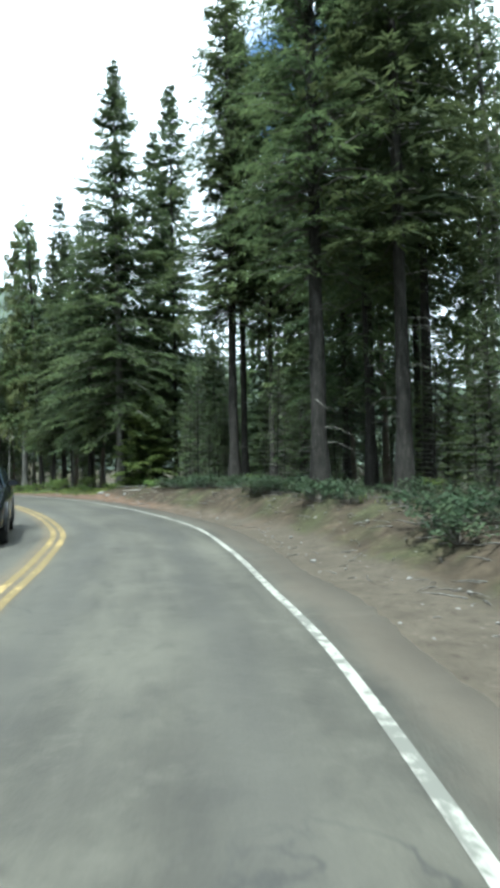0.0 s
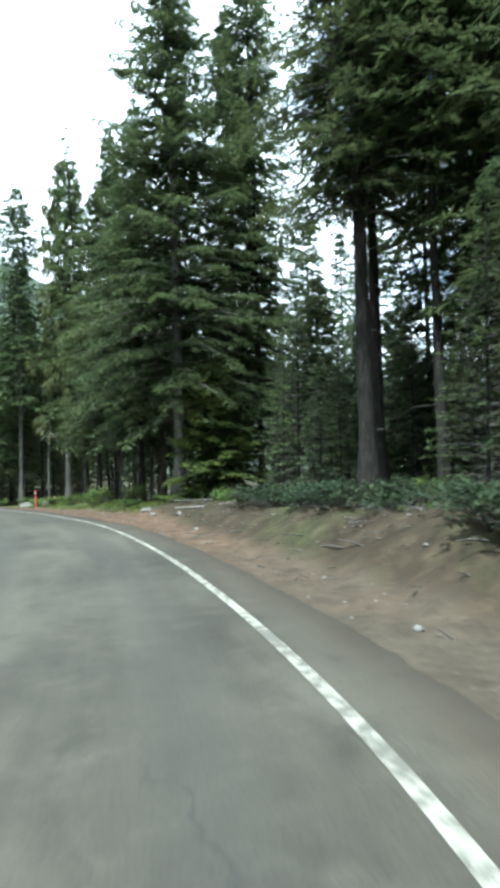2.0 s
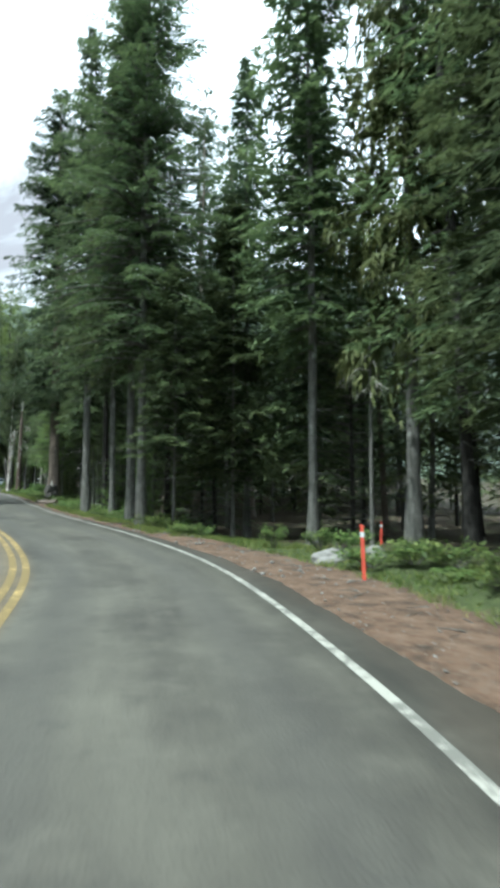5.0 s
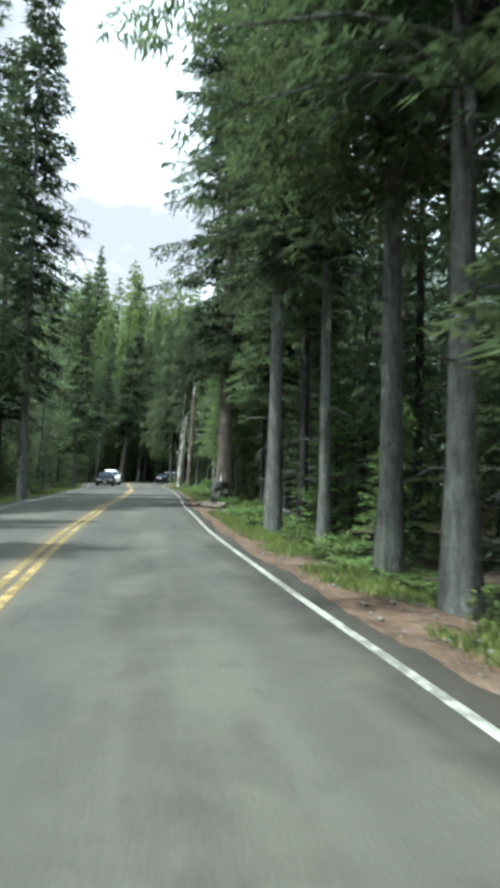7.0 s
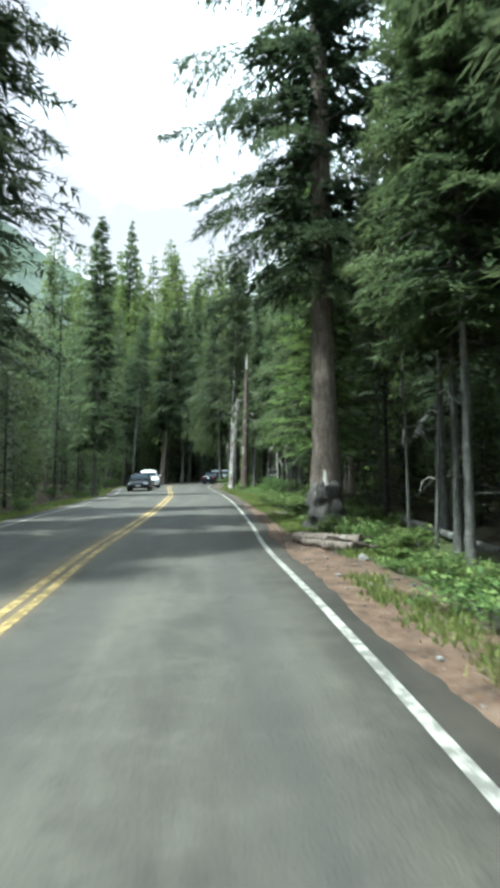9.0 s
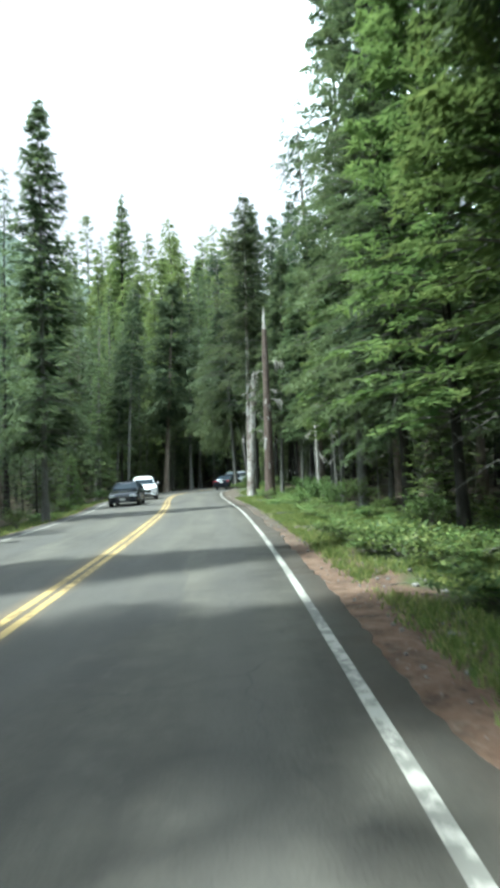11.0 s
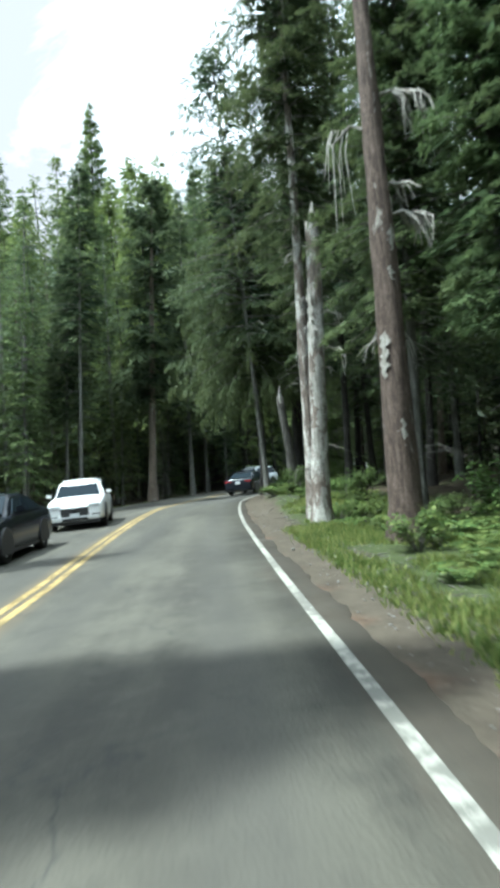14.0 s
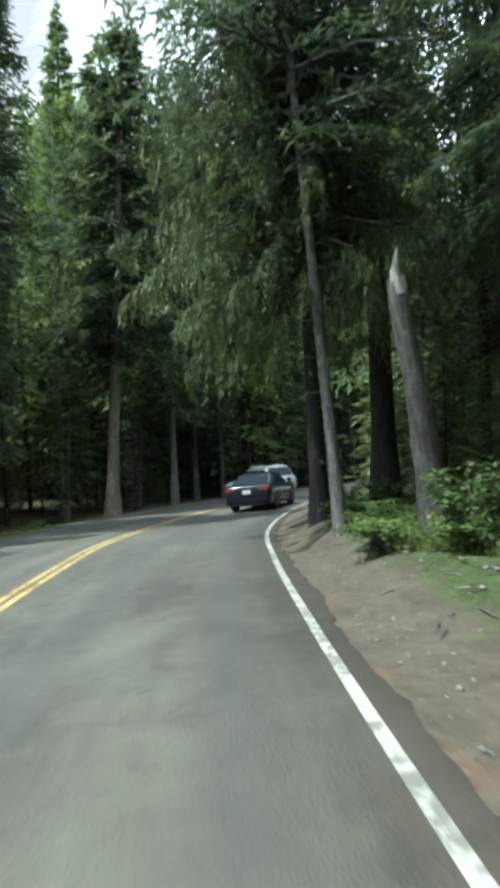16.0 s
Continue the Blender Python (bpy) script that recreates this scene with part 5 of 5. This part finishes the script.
def rock(x, y, size, seed, sink=0.3):
    bm = bmesh.new()
    bmesh.ops.create_icosphere(bm, subdivisions=3, radius=0.5)
    for v in bm.verts:
        k = 1 + 0.35 * noise.noise(v.co * 2.1 + Vector((seed, 0, 0))) + 0.12 * noise.noise(v.co * 6 + Vector((0, seed, 0)))
        v.co = Vector((v.co.x * size[0], v.co.y * size[1], v.co.z * size[2])) * k
    ob = new("rock", bpy.data.meshes.new("rock"))
    bm.to_mesh(ob.data)
    bm.free()
    ob.data.materials.append(ROCK)
    ob.matrix_basis = pose(x, y, z_at(x, y) + size[2] * (0.5 - sink), 0, 0, seed * 50)
    tagged(ob, "rounded grey rock half sunk in the verge", "rock", "rocks in the verge")


for k, (x, y, size) in enumerate([(-18.3, 44.4, (0.85, 0.6, 0.42)), (-17.6, 44.9, (0.5, 0.4, 0.4)), (-8.0, 33.2, (0.25, 0.2, 0.16)), (-8.6, 34.4, (0.4, 0.3, 0.18)),
                                  (-5.6, 28.9, (0.2, 0.2, 0.12)), (-6.9, 32.2, (0.18, 0.14, 0.12)), (-44.2, 58.5, (0.22, 0.18, 0.14)), (-82.5, 82.2, (0.25, 0.2, 0.16))]):
    rock(x, y, size, k + 1)


# ---- undergrowth ----
def leaf_quads(base, tip, width, rng):
    n = len(base)
    d = tip - base
    perp = np.stack([-d[:, 1], d[:, 0], rng.normal(0, 0.4, n) * np.linalg.norm(d, axis=1)], 1)
    perp *= (width / (np.linalg.norm(perp, axis=1) + 1e-6))[:, None]
    m = base + d * 0.5
    return np.stack([base, m + perp, tip, m - perp], 1).reshape(-1, 3), np.arange(n * 4).reshape(-1, 4)


def shrub(name, h, r, leaves, seed, material, label, place, leaf=0.062):
    rng = np.random.default_rng(seed)
    bush = empty_at(name, place)
    stems, ends = [], []
    for k in range(16):
        a, L = rng.uniform(0, 6.28), rng.uniform(0.4, 1.0)
        end = np.array([math.cos(a) * r * L, math.sin(a) * r * L, h * rng.uniform(0.6, 1.0) * (1.15 - 0.5 * L)])
        mid = end * (0.4, 0.4, 0.62)
        stems.append(tube(np.array([(0, 0, -0.05), mid, end]), [0.010, 0.007, 0.002], 3, rng, 0))
        ends.append((mid, end))
    v, f = joined(stems)
    tagged(part("stem_wood", mesh_of("stem_wood", v, f, TWIGS), None, bush), kind="stuff")
    pick = rng.integers(0, len(ends), leaves)
    t = rng.uniform(0, 1.05, leaves)[:, None]
    b = np.array([ends[i][0] for i in pick]) * (1 - t) + np.array([ends[i][1] for i in pick]) * t + rng.normal(0, 0.055, (leaves, 3))
    b[:, 2] = np.maximum(b[:, 2], 0.02)
    a = rng.uniform(0, 6.28, leaves)
    L = leaf * rng.uniform(0.6, 1.4, leaves)
    tip = b + np.stack([np.cos(a) * L, np.sin(a) * L, rng.normal(0.1, 0.4, leaves) * L], 1)
    v, f = leaf_quads(b, tip, L * 0.34, rng)
    tagged(part("leafage", mesh_of("leafage", v, f, material), None, bush), kind="stuff")
    return tagged(bush, label, "shrub", "shrubs along the verge")


def fern(h, r, seed, place):
    rng = np.random.default_rng(seed)
    plant = empty_at("fern", place)
    for k in range(9):
        a = k * 0.7 + rng.normal(0, 0.2)
        t = np.linspace(0.1, 1, 15)
        spine = np.stack([np.cos(a) * r * t, np.sin(a) * r * t, h * (1.7 * t - 1.25 * t * t)], 1)
        L = 0.16 * np.sin(np.pi * (0.15 + 0.85 * t)) + 0.02
        out = np.array([-math.sin(a), math.cos(a), -0.15])
        b = np.concatenate([spine, spine])
        tip = np.concatenate([spine + out * L[:, None], spine - out * (1, 1, -1) * L[:, None]])
        v, f = leaf_quads(b, tip, np.full(30, 0.022), rng)
        part("frond", mesh_of("frond", v, f, LEAVES), None, plant)
    return tagged(plant, "bright green fern in the verge", "fern", "ferns along the verge")


FAR = pose(-30, 190, 0)
BUSHES = [shrub("shrub", 0.75, 0.6, 800, 1, LEAVES, "leafy green huckleberry shrub at the roadside", FAR),
          shrub("shrub", 0.5, 0.7, 800, 2, LEAVES, "low leafy green shrub at the roadside", FAR),
          shrub("shrub", 1.15, 0.75, 900, 3, NEEDLES_YOUNG, "leafy green shrub at the forest edge", FAR, 0.08),
          fern(0.5, 0.55, 4, FAR),
          shrub("shrub", 0.5, 0.75, 480, 5, NEEDLES_DARK, "low dark green shrub on the dirt bank", FAR, 0.07)]
rng_b = np.random.default_rng(8)
for count, (s0, s1), (o0, o1), kinds in ((26, (66, 84), (2.4, 4.6), [0, 1, 3]), (10, (58, 68), (4.0, 6.0), [4, 1]), (44, (36, 62), (3.0, 5.4), [4]), (40, (40, 60), (2.8, 4.0), [4]), (16, (84, 104), (1.3, 2.6), [1, 1, 3]), (26, (97, 113), (1.5, 3.4), [0, 1, 3, 1]), (14, (106, 114), (1.7, 3.4), [0, 1, 3]),
                                         (34, (114, 150), (3.0, 4.8), [0, 1, 2, 3]), (74, (112, 150), (1.5, 3.6), [1, 1, 3, 3]), (9, (144, 150), (2.2, 4.2), [0, 1]), (14, (158, 166), (1.0, 2.6), [1, 1, 3]), (30, (146, 168), (1.9, 4.6), [0, 1, 2, 3]),
                                         (10, (44, 62), (4.6, 6.0), [4, 0]), (26, (112, 176), (-3.2, -1.5), [0, 1, 2])):
    for _ in range(count):
        s, o = rng_b.uniform(s0, s1), rng_b.uniform(o0, o1)
        x, y = at(s, o + (left_edge(s) if o < 0 else 0))
        if min((x - a) ** 2 + (y - b) ** 2 for a, b in PLANTED) > 0.12:
            f = rng_b.uniform(0.6, 1.25)
            copy_thing(BUSHES[rng_b.choice(kinds)], pose(x, y, z_at(x, y) - 0.03, 0, 0, rng_b.uniform(0, 360)) @ Matrix.Diagonal((f, f, f, 1)))
for bush in BUSHES + STOCK:     # the patterns themselves go too
    for ob in (*bush.children_recursive, bush):
        bpy.data.objects.remove(ob)


def build_grass():
    """Grass and low weeds of the verges, as one mesh."""
    rng = np.random.default_rng(12)
    bases, tips, widths = [], [], []
    zones = ((2200, 66, 90, 2.0, 4.6, 0.17), (4200, 84, 106, 0.7, 2.6, 0.14), (3000, 104, 116, 1.3, 3.8, 0.16), (17000, 112, 150, 0.8, 4.6, 0.14),
             (6500, 146, 168, 1.5, 4.8, 0.15), (300, 44, 66, 3.4, 5.0, 0.14), (2600, 108, 178, -2.6, -0.75, 0.22), (900, 58, 100, -2.4, -0.8, 0.2))
    for count, s0, s1, o0, o1, h in zones:
        s, o = rng.uniform(s0, s1, count), o0 + (o1 - o0) * rng.uniform(0, 1, count) ** 1.2
        keep = np.array([noise.noise((a * 0.5, b * 0.9, 2.0)) > -0.22 for a, b in zip(s, o)])
        s, o = s[keep], o[keep]
        xy = np.array([at(a, b + (left_edge(a) if b < 0 else 0)) for a, b in zip(s, o)])
        z = ground_z(s, np.where(o < 0, o + left_edge(s), o), xy[:, 0], xy[:, 1])
        for k in range(6):
            n = len(s)
            b = np.column_stack([xy + rng.normal(0, 0.07, (n, 2)), z - 0.02])
            L = 0.75 * h * rng.uniform(0.5, 1.35, n)
            a = rng.uniform(0, 6.28, n)
            lean = rng.uniform(0.1, 0.8, n)
            bases.append(b)
            tips.append(b + np.stack([np.cos(a) * L * lean, np.sin(a) * L * lean, L], 1))
            widths.append(rng.uniform(0.006, 0.02, n))
    base, tip, wide = np.concatenate(bases), np.concatenate(tips), np.concatenate(widths)
    a = rng.uniform(0, 6.28, len(base))
    across = np.stack([np.cos(a) * wide, np.sin(a) * wide, 0 * a], 1)
    v, f = np.stack([base + across, tip, base - across], 1).reshape(-1, 3), np.arange(len(base) * 3).reshape(-1, 3)
    tagged(new("grass", mesh_of("grass", v, f, GRASS)), "tufts of green roadside grass and weeds", "grass", kind="stuff")


build_grass()


def build_litter():
    """Loose stones and twigs of the dirt shoulder."""
    rng = np.random.default_rng(5)
    bm = bmesh.new()
    bmesh.ops.create_icosphere(bm, subdivisions=1, radius=1)
    ball = np.array([v.co for v in bm.verts])
    tris = np.array([[v.index for v in f.verts] for f in bm.faces])
    bm.free()
    vs, fs, n = [], [], 0
    twigs = []
    for _ in range(3600):
        s = rng.uniform(34, 168)
        wide = np.interp(s, [34, 60, 85, 105, 112, 168], [3.6, 2.6, 1.0, 1.8, 1.2, 1.8])
        o = np.interp(s, [34, 60, 80, 168], [0.9, 0.8, 0.4, 0.4]) + wide * rng.uniform(0, 1)
        x, y = at(s, o)
        z = float(ground_z(np.array([s]), np.array([o]), [x], [y])[0])
        z = max(z, -0.02) if o < 0.8 else z
        size = 0.008 + 0.02 * rng.uniform() ** 3 + (0.03 if rng.uniform() < 0.04 else 0)
        vs.append(ball * rng.uniform(0.6, 1.2, ball.shape) * (size, size, size * 0.7) + (x, y, z + size * 0.25))
        fs.append(tris + n)
        n += len(ball)
        if rng.uniform() < 0.28 and o > 1.0:
            a, L = rng.uniform(0, 6.28), rng.uniform(0.08, 0.4)
            d = np.array([math.cos(a) * L, math.sin(a) * L, 0])
            p = np.array([(x, y, z + 0.01), np.array([x, y, z + 0.02]) + d * 0.5, np.array([x, y, z + 0.012]) + d])
            twigs.append(tube(p, [0.008, 0.007, 0.004], 4, rng, 0))
    for _ in range(420):                               # dead sticks over the bank
        s, o = rng.uniform(38, 64), rng.uniform(1.9, 4.8)
        x, y = at(s, o)
        z = float(ground_z(np.array([s]), np.array([o]), [x], [y])[0])
        a, L = rng.uniform(0, 6.28), rng.uniform(0.1, 0.75) ** 1.3
        d = np.array([math.cos(a) * L, math.sin(a) * L, rng.uniform(-0.02, 0.06)])
        p = np.array([(x, y, z + 0.01), np.array([x, y, z + 0.03]) + d * 0.5, np.array([x, y, z + 0.015]) + d])
        twigs.append(tube(p, np.array([0.012, 0.010, 0.004]) * rng.uniform(0.6, 1.5), 4, rng, 0))
    tagged(new("gravel", mesh_of("gravel", np.concatenate(vs), np.concatenate(fs), ROCK)), "loose grey stones on the dirt shoulder", "gravel", kind="stuff")
    v, f = joined(twigs)
    tagged(new("fallen_twigs", mesh_of("fallen_twigs", v, f, TWIGS)), "dry twigs scattered on the dirt shoulder", "twigs", kind="stuff")


build_litter()


# ---- cars, as they stand on the road ----
def box(bm, size, centre_, bevel=0.0):
    made = bmesh.ops.create_cube(bm, size=1)["verts"]
    bmesh.ops.scale(bm, vec=size, verts=made)
    bmesh.ops.translate(bm, vec=centre_, verts=made)
    if bevel:
        edges = list({e for v in made for e in v.link_edges})
        bmesh.ops.bevel(bm, geom=edges, offset=bevel, segments=2, affect="EDGES")
    return bm


def loft(rings, closed_ends=True):
    """A skin over rings of equal length."""
    n = len(rings[0])
    v = [p for ring in rings for p in ring]
    f = [(a * n + i, a * n + (i + 1) % n, (a + 1) * n + (i + 1) % n, (a + 1) * n + i) for a in range(len(rings) - 1) for i in range(n)]
    if closed_ends:
        f += [tuple(range(n - 1, -1, -1)), tuple(range((len(rings) - 1) * n, len(rings) * n))]
    return v, f


STYLES = {
    # length, width; rows of y, half width, sill, deck height; cabin rows y-bottom/y-top; roof height
    "sedan": dict(L=4.85, W=1.85, deck=[(-2.42, 0.80, 0.36, 0.80), (-2.36, 0.88, 0.26, 0.96), (-2.1, 0.92, 0.22, 1.03), (-1.5, 0.925, 0.20, 1.03), (0.6, 0.925, 0.20, 0.99),
                                        (1.2, 0.92, 0.20, 0.95), (1.9, 0.90, 0.22, 0.84), (2.28, 0.84, 0.26, 0.72), (2.42, 0.72, 0.34, 0.58)],
                  cabin=(-1.95, -1.05, 0.15, 1.05), roof=1.46, wheel=0.335, axle=1.40),
    "suv": dict(L=4.95, W=1.98, deck=[(-2.47, 0.84, 0.42, 0.95), (-2.42, 0.95, 0.32, 1.10), (-2.1, 0.99, 0.28, 1.16), (-1.2, 0.99, 0.27, 1.16), (0.8, 0.99, 0.27, 1.14),
                                      (1.4, 0.98, 0.27, 1.10), (2.0, 0.96, 0.29, 1.02), (2.36, 0.90, 0.33, 0.92), (2.47, 0.80, 0.42, 0.74)],
                cabin=(-2.36, -2.05, 0.35, 1.15), roof=1.76, wheel=0.385, axle=1.48),
}


def car(name, style, paint_, x, y, turn, label):
    st = STYLES[style]
    it = empty_at(name, pose(x, y, 0.0, 0, 0, turn))
    rings = []
    for yy, w, sill, top in spline(st["deck"], 4):
        mid = sill + (top - sill) * 0.5
        half = [(0.76 * w, sill), (0.93 * w, sill + 0.03), (0.985 * w, sill + 0.10), (w, mid), (0.99 * w, mid + (top - mid) * 0.45), (0.955 * w, top - 0.07),
                (0.90 * w, top - 0.025), (0.78 * w, top), (0.40 * w, top + 0.022)]
        rings.append([(a, yy, b) for a, b in half] + [(-a, yy, b) for a, b in reversed(half)])
    v, f = loft(rings)
    body = part("body", mesh_of("body", v, f, paint_, True), None, it)
    # cabin with pillars and roof
    y0, y1, y2, y3 = st["cabin"]
    belt, roof, w = st["deck"][3][3] - 0.05, st["roof"], st["W"] / 2
    rows = [(y0, belt, 0.86 * w), ((y0 * 0.45 + y1 * 0.55), belt + (roof - belt) * 0.42, 0.76 * w), (y1, roof - 0.05, 0.68 * w), ((y1 + y2) / 2, roof, 0.67 * w), (y2, roof - 0.05, 0.68 * w),
            ((y2 * 0.55 + y3 * 0.45), belt + (roof - belt) * 0.44, 0.77 * w), (y3, belt - 0.04, 0.87 * w)]
    rings = []
    for yy, top, ww in spline(rows, 3):
        half = [(0.90 * w, belt - 0.05), (ww + 0.03, max(top - 0.10, belt - 0.04)), (ww, max(top - 0.045, belt - 0.03)), (ww - 0.06, top - 0.01), (ww * 0.5, top + 0.015)]
        rings.append([(a, yy, b) for a, b in half] + [(-a, yy, b) for a, b in reversed(half)])
    v, f = loft(rings)
    part("roof", mesh_of("roof", v, f, paint_, True), None, it)

    def pane(pane_name, quad, label_=""):
        c = sum((Vector(p) for p in quad), Vector()) / 4
        nrm = (Vector(quad[1]) - Vector(quad[0])).cross(Vector(quad[2]) - Vector(quad[0])).normalized()
        out = [Vector(p) + nrm * 0.025 for p in quad]
        inn = [Vector(p) - nrm * 0.01 for p in quad]
        faces = [(0, 1, 2, 3), (7, 6, 5, 4)] + [(i, 4 + i, 4 + (i + 1) % 4, (i + 1) % 4) for i in range(4)]
        part(pane_name, mesh_of(pane_name, [*out, *inn], faces, GLASS), None, it, label_)

    a, b = 0.78 * w, 0.62 * w
    lo = belt + 0.05
    pane("rear_window", [(-a, y0 + 0.06 * (y1 - y0) + 0.02, lo), (a, y0 + 0.06 * (y1 - y0) + 0.02, lo), (b, y1 - 0.04, roof - 0.09), (-b, y1 - 0.04, roof - 0.09)])
    pane("windscreen", [(a, y3 - 0.08, lo - 0.02), (-a, y3 - 0.08, lo - 0.02), (-b, y2 + 0.04, roof - 0.08), (b, y2 + 0.04, roof - 0.08)])
    for sx in (1, -1):
        for fa, fb in ((0.04, 0.49), (0.53, 0.97)):
            ya, yb = y0 + 0.25 + (y3 - 0.5 - y0) * fa, y0 + 0.25 + (y3 - 0.5 - y0) * fb
            ta, tb = np.clip(ya, y1 + 0.05, y2 - 0.02), np.clip(yb, y1 + 0.05, y2 - 0.02)
            quad = [(sx * 0.905 * w, ya, lo - 0.02), (sx * 0.905 * w, yb, lo - 0.02), (sx * 0.735 * w, tb, roof - 0.14), (sx * 0.735 * w, ta, roof - 0.14)]
            pane("side_window", quad if sx > 0 else [quad[1], quad[0], quad[3], quad[2]])
        m = part("mirror", box(bmesh.new(), (0.20, 0.10, 0.13), (sx * (w + 0.09), y3 - 0.45, lo + 0.06), 0.03), paint_, it)
        # lamps
        part("tail_lamp", box(bmesh.new(), (0.42, 0.10, 0.13), (sx * 0.68 * w, -st["L"] / 2 + 0.06, belt - 0.14), 0.02), RED_LENS, it, "red tail lamp")
        part("headlamp", box(bmesh.new(), (0.40, 0.22, 0.14), (sx * 0.66 * w, st["L"] / 2 - 0.09, st["deck"][-2][3] - 0.10), 0.03), CLEAR_LENS, it, "clear headlamp")
        part("side_sill", box(bmesh.new(), (0.05, st["L"] * 0.52, 0.10), (sx * 0.94 * w, 0, st["deck"][3][2] + 0.04), 0.01), TRIM, it)
        for sy in (-1, 1):
            r = st["wheel"]
            wheel = new("wheel")
            wheel.parent = it
            wheel.matrix_basis = pose(sx * (w - 0.115), sy * st["axle"], r, 0, 90, 0)
            prof = [(r * 0.62, -0.10), (r * 0.95, -0.115), (r, -0.07), (r, 0.07), (r * 0.95, 0.115), (r * 0.62, 0.10)]
            k = 24
            rings_ = [[(math.cos(t) * pr, math.sin(t) * pr, pz) for pr, pz in prof] for t in np.linspace(0, 2 * math.pi, k, endpoint=False)]
            vv = [p for ring in rings_ for p in ring]
            m_ = len(prof)
            ff = [(i * m_ + j, ((i + 1) % k) * m_ + j, ((i + 1) % k) * m_ + (j + 1) % m_, i * m_ + (j + 1) % m_) for i in range(k) for j in range(m_)]
            part("tyre", mesh_of("tyre", vv, ff, TYRE, True), None, wheel)
            bm = bmesh.new()
            bmesh.ops.create_cone(bm, cap_ends=True, segments=20, radius1=r * 0.63, radius2=r * 0.63, depth=0.16)
            part("rim", bm, RIM, wheel, "grey alloy rim")
            # black disc in place of the shaded hollow of an uncut wheel arch
            bm = bmesh.new()
            bmesh.ops.create_cone(bm, cap_ends=True, segments=22, radius1=r * 1.17, radius2=r * 1.17, depth=0.05)
            bmesh.ops.transform(bm, matrix=pose(sx * (w - 0.005), sy * st["axle"], r + 0.02, 0, 90, 0), verts=bm.verts)
            bmesh.ops.bisect_plane(bm, geom=bm.verts[:] + bm.edges[:] + bm.faces[:], plane_co=(0, 0, r * 0.55), plane_no=(0, 0, -1), clear_outer=True)
            part("wheel_arch", bm, TRIM, it)
    end = st["L"] / 2
    part("rear_bumper", box(bmesh.new(), (st["W"] * 0.90, 0.14, 0.20), (0, -end + 0.03, st["deck"][0][2] + 0.08), 0.04), paint_ if style == "sedan" else TRIM, it)
    part("rear_diffuser", box(bmesh.new(), (st["W"] * 0.74, 0.10, 0.10), (0, -end + 0.05, st["deck"][0][2] - 0.06), 0.02), TRIM, it)
    part("number_plate", box(bmesh.new(), (0.32, 0.02, 0.15), (0, -end - 0.012, belt - 0.22)), PLATE, it, "pale number plate")
    nose, lip = st["deck"][-1][3], st["deck"][-1][2]
    tall = 0.27 if style == "suv" else 0.18
    part("grille", box(bmesh.new(), (0.92, 0.10, tall), (0, end + 0.01, nose - tall * 0.45), 0.03), TRIM, it, "dark front grille")
    part("grille_frame", box(bmesh.new(), (0.98, 0.06, 0.03), (0, end + 0.035, nose + tall * 0.06), 0.008), CHROME, it, "chrome grille frame")
    part("grille_badge", box(bmesh.new(), (0.13, 0.03, 0.10), (0, end + 0.06, nose - tall * 0.45), 0.012), CHROME, it, "chrome badge")
    part("front_bumper", box(bmesh.new(), (st["W"] * 0.84, 0.16, 0.20), (0, end - 0.02, lip + 0.02), 0.06), paint_, it)
    part("lower_intake", box(bmesh.new(), (0.86, 0.05, 0.09), (0, end + 0.045, lip - 0.02), 0.015), TRIM, it)
    part("skid_plate", box(bmesh.new(), (0.95, 0.05, 0.04), (0, end + 0.04, lip - 0.085), 0.012), CHROME if style == "suv" else TRIM, it)
    for sx in (1, -1):
        part("bumper_vent", box(bmesh.new(), (0.30, 0.10, 0.12), (sx * 0.70 * w, end - 0.04, lip + 0.07), 0.025), TRIM, it, "dark bumper vent")
        part("brow_lamp", box(bmesh.new(), (0.36, 0.06, 0.03), (sx * 0.66 * w, end + 0.0, nose + 0.06), 0.01), CLEAR_LENS, it, "white running lamp")
    part("number_plate", box(bmesh.new(), (0.32, 0.02, 0.13), (0, end + 0.085, lip + 0.10)), PLATE, it, "pale number plate")
    if style == "suv":
        part("lower_bumper", box(bmesh.new(), (st["W"] * 0.84, 0.20, 0.16), (0, end - 0.10, lip - 0.13), 0.04), TRIM, it, "black lower bumper")
        for sx in (1, -1):
            part("roof_rail", box(bmesh.new(), (0.04, 1.7, 0.04), (sx * 0.60 * w, -0.75, roof + 0.03), 0.012), CHROME, it, "bright roof rail")
    return tagged(it, label, "car", "cars on the road")


def car_on(name, style, paint_, s, o, label, oncoming=False, twist=0.0):
    x, y = at(s, o)
    car(name, style, paint_, x, y, heading(s) + (180 if oncoming else 0) + twist, label)


car_on("sedan", "sedan", PAINT_BLACK, 176.3, -1.65, "dark blue-black sedan with red tail lamps driving ahead", twist=0)
car_on("suv", "suv", PAINT_WHITE, 159.4, -5.95, "white suv with dark grille in the oncoming lane", True, 8)
car_on("sedan", "sedan", PAINT_BLACK, 150.3, -6.0, "black sedan in the oncoming lane", True)
car_on("suv", "suv", PAINT_SILVER, 184.5, -5.6, "silver-grey suv in the oncoming lane", True)
car_on("suv", "suv", PAINT_WHITE, 193.5, -1.7, "white suv rounding the bend behind the roadside trunks")
car_on("sedan", "sedan", PAINT_WHITE, 61.5, -5.0, "white sedan in the oncoming lane of the bend", True)
car_on("suv", "suv", PAINT_BLACK, 47.8, -5.25, "dark suv in the oncoming lane of the bend", True)
